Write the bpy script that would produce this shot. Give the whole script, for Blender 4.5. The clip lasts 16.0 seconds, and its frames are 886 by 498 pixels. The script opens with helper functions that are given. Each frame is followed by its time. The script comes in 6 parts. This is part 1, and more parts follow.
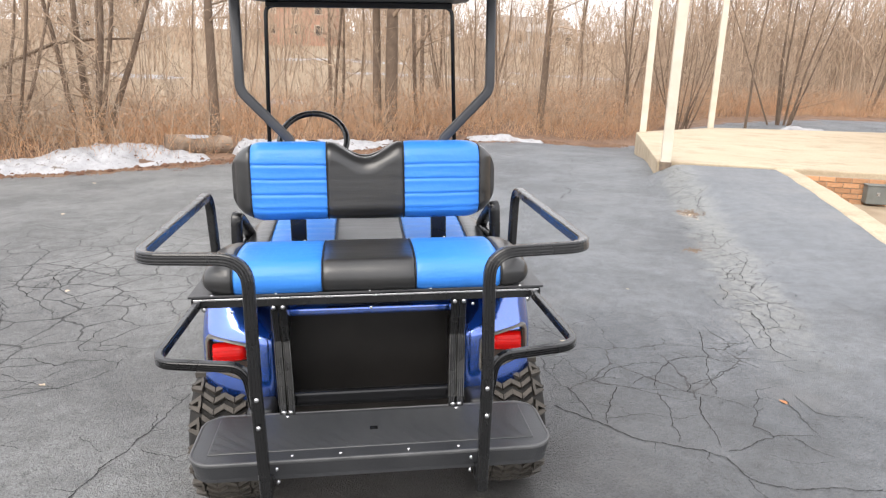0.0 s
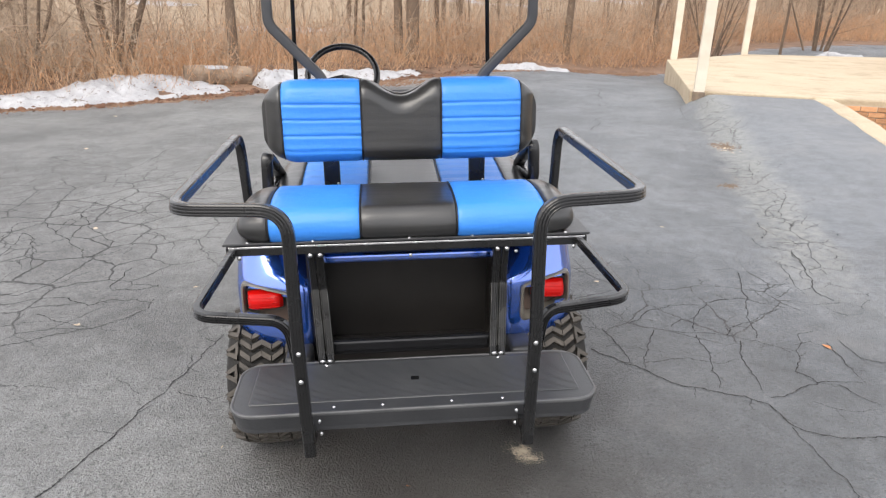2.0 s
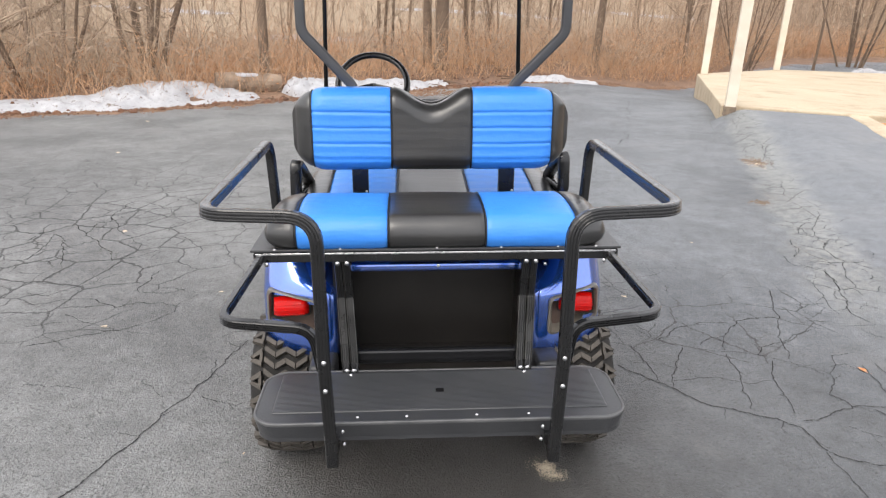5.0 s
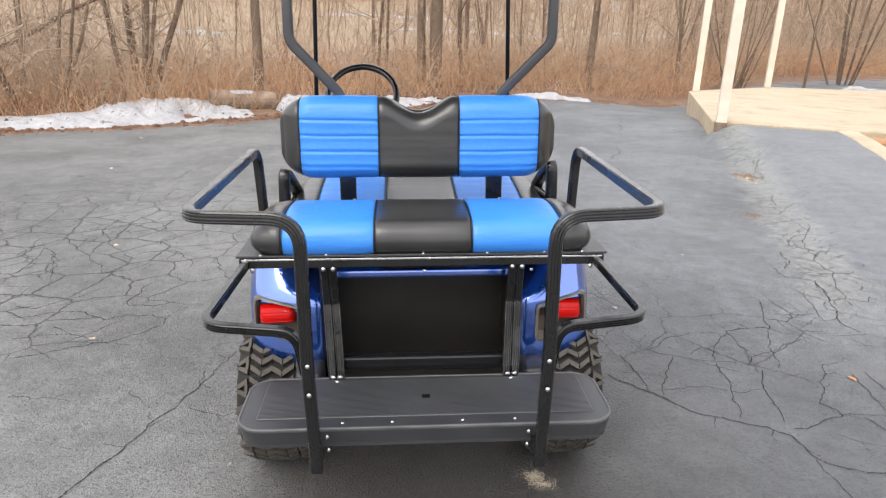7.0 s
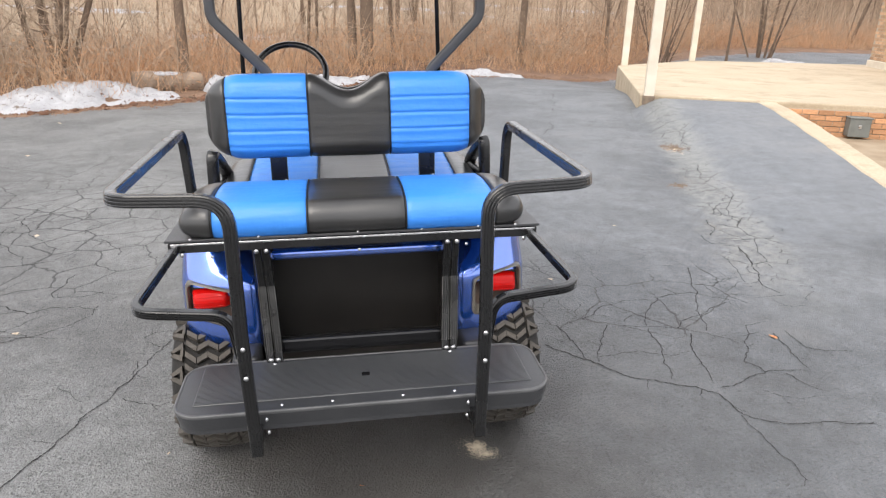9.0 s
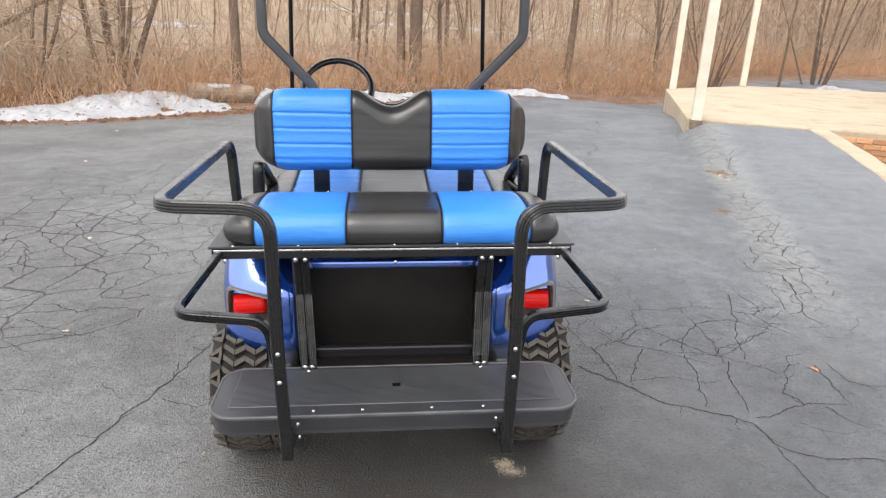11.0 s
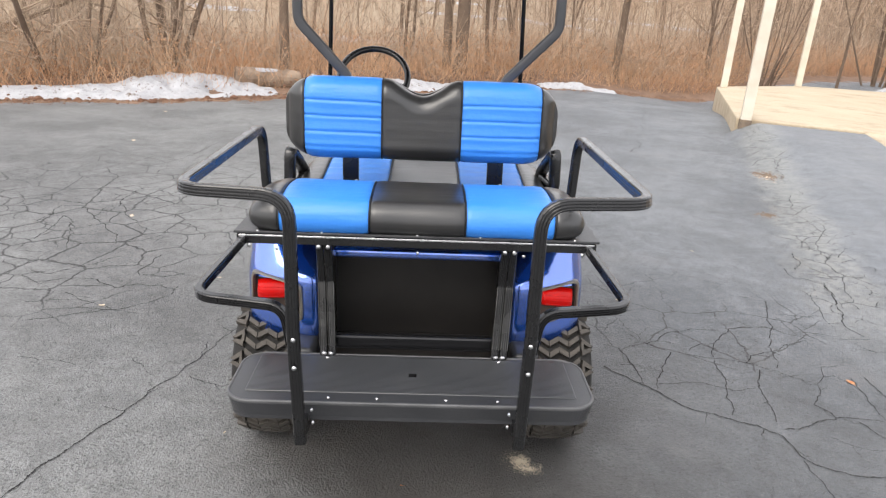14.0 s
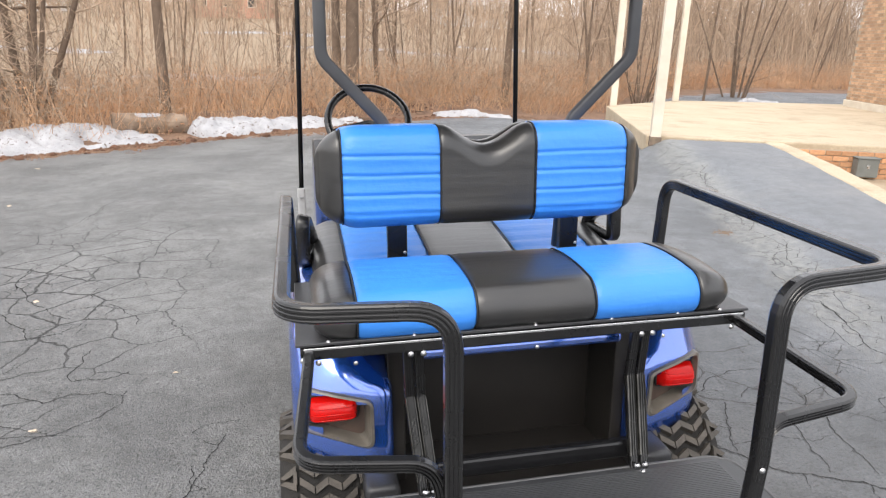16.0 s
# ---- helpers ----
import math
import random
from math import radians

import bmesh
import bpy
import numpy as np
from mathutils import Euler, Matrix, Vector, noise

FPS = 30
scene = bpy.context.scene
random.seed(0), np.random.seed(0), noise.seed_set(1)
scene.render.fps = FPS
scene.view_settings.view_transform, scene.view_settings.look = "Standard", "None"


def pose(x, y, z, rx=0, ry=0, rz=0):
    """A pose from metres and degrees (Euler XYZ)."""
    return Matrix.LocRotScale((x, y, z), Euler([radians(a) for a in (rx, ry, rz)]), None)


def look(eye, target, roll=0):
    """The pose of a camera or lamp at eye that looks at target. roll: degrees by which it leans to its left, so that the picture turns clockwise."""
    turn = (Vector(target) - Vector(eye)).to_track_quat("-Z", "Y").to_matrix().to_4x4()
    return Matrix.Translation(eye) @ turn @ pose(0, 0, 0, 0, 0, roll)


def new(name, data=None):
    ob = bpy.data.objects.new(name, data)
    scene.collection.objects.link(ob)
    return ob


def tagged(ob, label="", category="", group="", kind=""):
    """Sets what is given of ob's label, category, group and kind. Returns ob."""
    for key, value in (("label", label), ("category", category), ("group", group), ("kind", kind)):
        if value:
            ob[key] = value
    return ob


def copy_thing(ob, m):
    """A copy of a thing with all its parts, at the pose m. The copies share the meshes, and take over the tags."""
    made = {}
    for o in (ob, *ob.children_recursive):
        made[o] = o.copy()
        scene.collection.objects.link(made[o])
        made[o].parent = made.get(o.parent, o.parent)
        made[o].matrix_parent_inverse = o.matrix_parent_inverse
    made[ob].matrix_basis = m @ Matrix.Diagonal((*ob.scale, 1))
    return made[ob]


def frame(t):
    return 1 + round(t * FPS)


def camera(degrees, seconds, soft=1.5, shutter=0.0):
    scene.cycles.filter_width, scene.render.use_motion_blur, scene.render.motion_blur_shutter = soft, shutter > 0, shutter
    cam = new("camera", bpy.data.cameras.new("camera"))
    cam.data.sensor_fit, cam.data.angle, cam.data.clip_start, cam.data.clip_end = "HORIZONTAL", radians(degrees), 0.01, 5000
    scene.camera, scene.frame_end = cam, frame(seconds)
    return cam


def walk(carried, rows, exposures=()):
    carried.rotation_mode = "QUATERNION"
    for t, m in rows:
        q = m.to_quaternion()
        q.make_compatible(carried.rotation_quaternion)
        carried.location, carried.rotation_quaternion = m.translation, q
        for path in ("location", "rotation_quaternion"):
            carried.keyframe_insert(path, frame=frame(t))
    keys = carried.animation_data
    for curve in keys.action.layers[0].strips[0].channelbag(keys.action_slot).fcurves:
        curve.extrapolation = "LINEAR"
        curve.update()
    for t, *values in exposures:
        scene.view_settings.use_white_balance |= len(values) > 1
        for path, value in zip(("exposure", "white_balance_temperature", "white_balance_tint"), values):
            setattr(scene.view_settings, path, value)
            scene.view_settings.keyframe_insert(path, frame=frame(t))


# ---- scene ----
cam = camera(64.9, 16.0, soft=1.25)
PATH = [
    (0, (0.018, -1.718, 1.544), (0.186, 0.212, 1.044), 2.11),
    (0.5, (-0.099, -1.642, 1.527), (0.081, 0.257, 0.927), 0.39),
    (1, (-0.089, -1.637, 1.550), (0.073, 0.241, 0.882), 2.87),
    (1.5, (-0.060, -1.618, 1.556), (0.062, 0.261, 0.882), 2.86),
    (2, (-0.046, -1.607, 1.562), (0.068, 0.266, 0.871), 1.69),
    (2.5, (-0.060, -1.604, 1.562), (0.046, 0.263, 0.854), 1.88),
    (3, (-0.066, -1.598, 1.559), (0.044, 0.266, 0.842), 2.61),
    (3.5, (-0.070, -1.607, 1.561), (0.028, 0.266, 0.867), 2.52),
    (4, (-0.066, -1.608, 1.558), (0.019, 0.271, 0.878), 2.16),
    (4.5, (-0.062, -1.600, 1.555), (0.007, 0.289, 0.902), 2.32),
    (5, (-0.060, -1.582, 1.554), (-0.013, 0.304, 0.888), 2.33),
    (5.2, (-0.052, -1.594, 1.545), (0.002, 0.305, 0.919), 1.40),
    (7.3, (-0.029, -1.596, 1.518), (0.022, 0.308, 0.907), 2.54),
    (7.5, (-0.033, -1.595, 1.525), (-0.005, 0.313, 0.926), 3.05),
    (8, (-0.030, -1.588, 1.519), (0.058, 0.318, 0.920), 2.66),
    (8.5, (-0.013, -1.589, 1.512), (0.193, 0.284, 0.843), 2.72),
    (9, (-0.015, -1.605, 1.512), (0.216, 0.267, 0.846), 1.92),
    (9.5, (-0.023, -1.630, 1.511), (0.161, 0.270, 0.912), 2.07),
    (9.7, (-0.015, -1.634, 1.510), (0.139, 0.263, 0.894), 2.30),
    (11.8, (0.001, -1.638, 1.520), (0.113, 0.259, 0.896), 3.04),
    (12, (-0.021, -1.617, 1.512), (0.129, 0.279, 0.893), 4.02),
    (12.5, (-0.033, -1.568, 1.511), (0.227, 0.325, 0.921), 5.17),
    (13, (0.003, -1.577, 1.514), (0.075, 0.300, 0.828), 3.50),
    (13.5, (0.052, -1.616, 1.525), (0.091, 0.269, 0.856), 3.05),
    (14, (0.057, -1.625, 1.523), (0.057, 0.264, 0.867), 4.39),
    (14.5, (-0.052, -1.534, 1.516), (0.012, 0.358, 0.871), 7.20),
    (15, (-0.264, -1.413, 1.505), (-0.193, 0.489, 0.888), 3.65),
    (15.5, (-0.400, -1.254, 1.482), (-0.314, 0.629, 0.814), 3.84),
    (16, (-0.534, -1.055, 1.482), (-0.197, 0.835, 0.921), 2.04),
]
EXPOSURES = [(0, 0.72), (0.5, 0.68), (1.0, 0.65), (9.5, 0.65), (11.8, 0.67), (12.5, 0.70), (13.0, 0.66), (15.0, 0.66), (16, 0.70)]
walk(cam, [(t, look(eye, target, roll)) for t, eye, target, roll in PATH], EXPOSURES)

# ---------------------------------------------------------------- light
world = bpy.data.worlds.new("overcast_sky")
scene.world = world
world.use_nodes = True
wn, wl = world.node_tree.nodes, world.node_tree.links
wn.clear()
sky = wn.new("ShaderNodeTexSky")
sky.sky_type = "NISHITA"
sky.sun_disc = False
sky.sun_elevation, sky.sun_rotation = radians(47), radians(212)
sky.air_density, sky.dust_density, sky.ozone_density = 1.0, 4.0, 1.0
cloud = wn.new("ShaderNodeMixRGB")
cloud.inputs[0].default_value = 0.8
cloud.inputs[2].default_value = (9.6, 9.5, 9.7, 1)
bg = wn.new("ShaderNodeBackground")
bg.inputs[1].default_value = 0.145
wout = wn.new("ShaderNodeOutputWorld")
wl.new(sky.outputs[0], cloud.inputs[1])
wl.new(cloud.outputs[0], bg.inputs[0])
wl.new(bg.outputs[0], wout.inputs[0])
sun_data = bpy.data.lights.new("sun", "SUN")
sun_data.energy, sun_data.angle, sun_data.color = 1.3, radians(38), (1.0, 0.95, 0.88)
sun_ob = new("sun", sun_data)
sun_ob.matrix_world = look((-9, -14.5, 18.5), (0, 0, 0))

# ---------------------------------------------------------------- materials


def mat(name, col, rough=0.6, metal=0.0, col2=None, scale=8.0, mix=0.5, bump=0.0, bscale=60.0, coat=0.0, fine=None, rvar=0.1, spec=0.5, detail=5.0):
    """A node material: two colours mixed by noise at two scales, with varying roughness and a fine bump."""
    m = bpy.data.materials.new(name)
    m.use_nodes = True
    n, l = m.node_tree.nodes, m.node_tree.links
    b = n["Principled BSDF"]
    b.inputs["Metallic"].default_value = metal
    b.inputs["Coat Weight"].default_value = coat
    b.inputs["Coat Roughness"].default_value = 0.08
    b.inputs["Specular IOR Level"].default_value = spec
    co = n.new("ShaderNodeTexCoord")
    big = n.new("ShaderNodeTexNoise")
    big.inputs["Scale"].default_value, big.inputs["Detail"].default_value = scale, detail
    l.new(co.outputs["Object"], big.inputs["Vector"])
    ramp = n.new("ShaderNodeValToRGB")
    ramp.color_ramp.elements[0].position, ramp.color_ramp.elements[1].position = 0.5 - 0.3 * mix, 0.5 + 0.3 * mix
    ramp.color_ramp.elements[0].color = (*col, 1)
    ramp.color_ramp.elements[1].color = (*(col2 or [c * 0.8 for c in col]), 1)
    l.new(big.outputs[0], ramp.inputs[0])
    last = ramp.outputs[0]
    if fine:
        sm = n.new("ShaderNodeTexNoise")
        sm.inputs["Scale"].default_value, sm.inputs["Detail"].default_value = fine[0], 3
        l.new(co.outputs["Object"], sm.inputs["Vector"])
        mx = n.new("ShaderNodeMixRGB")
        mx.blend_type = "OVERLAY"
        mx.inputs[0].default_value = fine[1]
        l.new(last, mx.inputs[1])
        l.new(sm.outputs[0], mx.inputs[2])
        last = mx.outputs[0]
    l.new(last, b.inputs["Base Color"])
    rr = n.new("ShaderNodeMapRange")
    rr.inputs[3].default_value, rr.inputs[4].default_value = max(0.02, rough - rvar), min(1, rough + rvar)
    l.new(big.outputs[0], rr.inputs[0])
    l.new(rr.outputs[0], b.inputs["Roughness"])
    if bump:
        bn = n.new("ShaderNodeTexNoise")
        bn.inputs["Scale"].default_value, bn.inputs["Detail"].default_value = bscale, 4
        l.new(co.outputs["Object"], bn.inputs["Vector"])
        bp = n.new("ShaderNodeBump")
        bp.inputs["Strength"].default_value, bp.inputs["Distance"].default_value = bump, 0.01
        l.new(bn.outputs[0], bp.inputs["Height"])
        l.new(bp.outputs[0], b.inputs["Normal"])
    return m


M_BLUE_VINYL = mat("blue_vinyl", (0.036, 0.215, 0.68), 0.40, col2=(0.040, 0.232, 0.73), scale=5, bump=0.16, bscale=40, rvar=0.06)
M_BLACK_VINYL = mat("black_vinyl", (0.022, 0.0222, 0.023), 0.32, col2=(0.030, 0.029, 0.028), scale=6, bump=0.07, bscale=260, rvar=0.05, coat=0.4)
M_BLACK_VINYL.node_tree.nodes["Principled BSDF"].inputs["Coat Roughness"].default_value = 0.28
M_PIPING = mat("piping", (0.012, 0.012, 0.013), 0.5)


def creases(m, strength):
    """Faint long pulls across stretched vinyl, on top of its grain."""
    n, l = m.node_tree.nodes, m.node_tree.links
    b = n["Principled BSDF"]
    co = n.new("ShaderNodeTexCoord")
    mp = n.new("ShaderNodeMapping")
    mp.inputs["Scale"].default_value = (5.0, 34.0, 30.0)
    l.new(co.outputs["Object"], mp.inputs["Vector"])
    t = n.new("ShaderNodeTexNoise")
    t.inputs["Scale"].default_value, t.inputs["Detail"].default_value = 1.0, 3
    l.new(mp.outputs[0], t.inputs["Vector"])
    bp = n.new("ShaderNodeBump")
    bp.inputs["Strength"].default_value, bp.inputs["Distance"].default_value = strength, 0.012
    l.new(t.outputs[0], bp.inputs["Height"])
    if b.inputs["Normal"].links:
        l.new(b.inputs["Normal"].links[0].from_socket, bp.inputs["Normal"])
    l.new(bp.outputs[0], b.inputs["Normal"])


creases(M_BLUE_VINYL, 0.28)
creases(M_BLACK_VINYL, 0.14)
M_BLUE_PAINT = mat("blue_paint", (0.024, 0.118, 0.56), 0.22, 0.8, col2=(0.028, 0.130, 0.60), scale=20, coat=1.0, rvar=0.03, fine=(900, 0.12))
M_BLACK_METAL = mat("black_powder_coat", (0.006, 0.006, 0.0065), 0.27, 0.0, col2=(0.009, 0.009, 0.0095), scale=9, bump=0.05, bscale=300, rvar=0.06, spec=0.3, coat=0.46)
M_BLACK_METAL.node_tree.nodes["Principled BSDF"].inputs["Coat IOR"].default_value = 1.6
M_BLACK_METAL.node_tree.nodes["Principled BSDF"].inputs["Coat Roughness"].default_value = 0.22
M_BLACK_GLOSS = mat("black_gloss", (0.010, 0.010, 0.011), 0.2, 0.0, scale=9, rvar=0.05)
M_STRUT = mat("grey_strut_paint", (0.045, 0.046, 0.05), 0.45, 0.0, col2=(0.055, 0.056, 0.06), scale=12)
# worn edge, its colour lightened for the sky's glint on the bevel
M_RIM = mat("glint_rim", (0.055, 0.056, 0.058), 0.42, col2=(0.105, 0.105, 0.107), scale=16, mix=0.9)
M_MAT = mat("tread_rubber", (0.046, 0.0475, 0.051), 0.36, col2=(0.056, 0.0575, 0.061), scale=7)
M_PLASTIC = mat("dark_plastic", (0.028, 0.029, 0.032), 0.36, col2=(0.038, 0.039, 0.042), scale=7, bump=0.1, bscale=260, fine=(140, 0.2))
M_WELL = mat("black_well_plastic", (0.0155, 0.0138, 0.0124), 0.32, col2=(0.0225, 0.020, 0.018), scale=5, bump=0.08, bscale=300, spec=0.42)
M_LUG = mat("dusty_lug_rubber", (0.040, 0.036, 0.031), 0.72, col2=(0.085, 0.073, 0.060), scale=18, mix=0.9, bump=0.3, bscale=120)
M_RUBBER = mat("tyre_rubber", (0.009, 0.0085, 0.008), 0.8, col2=(0.018, 0.016, 0.014), scale=14, mix=0.9, bump=0.3, bscale=120)
# brighter metal that stands for sunlight on the black support posts
M_SHEEN = mat("painted_sheen", (0.12, 0.117, 0.11), 0.2, 0.85, col2=(0.05, 0.049, 0.046), scale=18)
M_CHROME = mat("steel_bolt", (0.60, 0.60, 0.61), 0.28, 1.0, scale=20)
M_STRUT_FOOT = mat("brushed_foot", (0.34, 0.34, 0.345), 0.5, 0.0, col2=(0.42, 0.42, 0.42), scale=20)
M_ALU = mat("bright_aluminium", (0.8, 0.8, 0.8), 0.25, 1.0, scale=20)
M_PAN = mat("dusty_lamp_bowl", (0.055, 0.034, 0.026), 0.55, col2=(0.09, 0.058, 0.042), scale=20)
M_BEZEL = mat("dusty_bezel", (0.105, 0.096, 0.080), 0.34, col2=(0.155, 0.14, 0.118), scale=25)
M_LENS = mat("red_lens", (0.44, 0.004, 0.003), 0.09, col2=(0.50, 0.005, 0.004), scale=12, coat=0.0, rvar=0.02, spec=0.22)
M_ROOF = mat("black_canopy", (0.014, 0.014, 0.016), 0.45, scale=4, bump=0.1)
M_CONCRETE = mat("pale_concrete", (0.41, 0.335, 0.235), 0.85, col2=(0.51, 0.425, 0.31), scale=1.2, mix=0.9, bump=0.3, bscale=30, fine=(40, 0.25))
M_POST = mat("cream_post_paint", (0.66, 0.60, 0.50), 0.6, col2=(0.58, 0.51, 0.41), scale=4)
M_FOOT = mat("rusty_post_foot", (0.22, 0.165, 0.115), 0.8, col2=(0.13, 0.10, 0.078), scale=12)
M_BRICK = mat("brick", (0.42, 0.25, 0.15), 0.85, col2=(0.52, 0.35, 0.22), scale=2.5, mix=0.9, bump=0.3, bscale=40, fine=(30, 0.3))
M_RED_BRICK = mat("red_brick", (0.44, 0.21, 0.10), 0.85, col2=(0.54, 0.32, 0.18), scale=2.5, mix=0.9, bump=0.3, bscale=40, fine=(30, 0.3))

M_BLUE_PAINT.node_tree.nodes["Principled BSDF"].inputs["Coat IOR"].default_value = 2.3


def vary(m, island=False, low=0.72, high=1.25):
    """Lets each piece of a material be a little lighter or darker than the next."""
    n, l = m.node_tree.nodes, m.node_tree.links
    b = n["Principled BSDF"]
    src = b.inputs["Base Color"].links[0].from_socket
    info = n.new("ShaderNodeNewGeometry" if island else "ShaderNodeObjectInfo")
    mr = n.new("ShaderNodeMapRange")
    mr.inputs[3].default_value, mr.inputs[4].default_value = low, high
    l.new(info.outputs["Random Per Island" if island else "Random"], mr.inputs[0])
    hsv = n.new("ShaderNodeHueSaturation")
    l.new(mr.outputs[0], hsv.inputs["Value"])
    l.new(src, hsv.inputs["Color"])
    l.new(hsv.outputs[0], b.inputs["Base Color"])
    return m


vary(M_RED_BRICK)
M_BRICK_REST = mat("brick_rest", (0.42, 0.25, 0.15), 0.85, col2=(0.52, 0.35, 0.22), scale=2.5, mix=0.9, bump=0.3, bscale=40, fine=(30, 0.3))
vary(M_BRICK)
vary(M_BRICK_REST, True)

M_MORTAR = mat("mortar", (0.42, 0.36, 0.28), 0.9, scale=6, bump=0.2)
# the grey second colour paints small shadows into the broken snow
M_SNOW = mat("old_snow", (0.47, 0.47, 0.485), 0.7, col2=(0.31, 0.31, 0.325), scale=6, mix=1.0, bump=0.5, bscale=14, fine=(9, 0.25))
M_BARK = mat("bark", (0.100, 0.068, 0.047), 0.9, col2=(0.19, 0.135, 0.096), scale=6, mix=0.9, bump=0.6, bscale=30)
M_TWIG = mat("twig", (0.26, 0.185, 0.128), 0.9, col2=(0.41, 0.31, 0.225), scale=2.0, mix=0.9)
M_REED = mat("dry_reed", (0.45, 0.225, 0.110), 0.9, col2=(0.56, 0.385, 0.245), scale=0.8, mix=0.9, fine=(6, 0.3))
M_LITTER = mat("leaf_litter", (0.115, 0.066, 0.043), 0.95, col2=(0.25, 0.155, 0.10), scale=3.2, mix=0.9, bump=0.8, bscale=16, fine=(22, 0.5))
M_LOG = mat("weathered_log", (0.13, 0.088, 0.062), 0.9, col2=(0.34, 0.255, 0.185), scale=5, mix=0.9, bump=1.0, bscale=26)
M_CRUMB = mat("leaf_crumb", (0.12, 0.083, 0.060), 0.95, col2=(0.22, 0.170, 0.130), scale=14, mix=0.9)
M_CLOD = mat("earth_clod", (0.085, 0.042, 0.026), 0.95, col2=(0.17, 0.085, 0.05), scale=9, mix=0.9, bump=0.6, bscale=60)
M_LEAF = mat("fallen_leaf", (0.45, 0.16, 0.06), 0.7, col2=(0.52, 0.27, 0.12), scale=40)
M_PALE_LEAF = mat("pale_leaf", (0.55, 0.44, 0.32), 0.7, col2=(0.62, 0.52, 0.4), scale=40)
M_SAND = mat("sand", (0.40, 0.34, 0.26), 0.95, col2=(0.50, 0.43, 0.33), scale=30, bump=0.6, bscale=120)
M_CRACK = mat("crack_fill", (0.018, 0.018, 0.019), 0.95, col2=(0.03, 0.03, 0.03), scale=20)
M_SIDING = mat("far_siding", (0.62, 0.6, 0.57), 0.8, scale=1)
M_SIDING_RED = mat("far_red_siding", (0.5, 0.28, 0.2), 0.8, scale=1)
M_SHINGLE = mat("far_shingle", (0.42, 0.40, 0.38), 0.9, scale=2)
M_GLASS = mat("window_glass", (0.03, 0.035, 0.04), 0.08, scale=2)
M_GREYBOX = mat("grey_box_paint", (0.17, 0.18, 0.17), 0.6, scale=6)
M_PEBBLE = mat("asphalt_crumb", (0.17, 0.166, 0.158), 0.95, col2=(0.27, 0.262, 0.25), scale=30)
M_DRYGRASS = mat("dry_grass", (0.27, 0.20, 0.13), 0.95, col2=(0.36, 0.285, 0.20), scale=3, bump=0.6, bscale=30)

vary(M_TWIG, True, 0.6, 1.45)
vary(M_REED, True, 0.62, 1.2)
vary(M_CLOD, True, 0.6, 1.5)
M_DEAD_LEAF = mat("dead_leaf", (0.40, 0.19, 0.085), 0.8, col2=(0.52, 0.30, 0.16), scale=1.5, mix=0.9)
vary(M_DEAD_LEAF, True, 0.5, 1.4)
M_PALE_TWIG = mat("pale_twig", (0.32, 0.245, 0.175), 0.85, col2=(0.44, 0.355, 0.265), scale=2.0, mix=0.9)


def soil(m, scale, low, high, col):
    """Blotches of dirt with ragged edges over a material."""
    n, l = m.node_tree.nodes, m.node_tree.links
    b = n["Principled BSDF"]
    src = b.inputs["Base Color"].links[0].from_socket
    co = n.new("ShaderNodeTexCoord")
    t = n.new("ShaderNodeTexNoise")
    t.inputs["Scale"].default_value, t.inputs["Detail"].default_value, t.inputs["Roughness"].default_value = scale, 8, 0.7
    l.new(co.outputs["Object"], t.inputs["Vector"])
    mr = n.new("ShaderNodeMapRange")
    mr.inputs[1].default_value, mr.inputs[2].default_value = low, high
    l.new(t.outputs[0], mr.inputs[0])
    mx = n.new("ShaderNodeMixRGB")
    mx.inputs[2].default_value = (*col, 1)
    l.new(mr.outputs[0], mx.inputs[0])
    l.new(src, mx.inputs[1])
    l.new(mx.outputs[0], b.inputs["Base Color"])


soil(M_SNOW, 9.0, 0.57, 0.65, (0.12, 0.088, 0.062))
soil(M_SNOW, 26.0, 0.60, 0.66, (0.10, 0.072, 0.052))
soil(M_CONCRETE, 1.6, 0.50, 0.72, (0.31, 0.245, 0.165))
soil(M_PLASTIC, 6.0, 0.55, 0.8, (0.045, 0.044, 0.043))


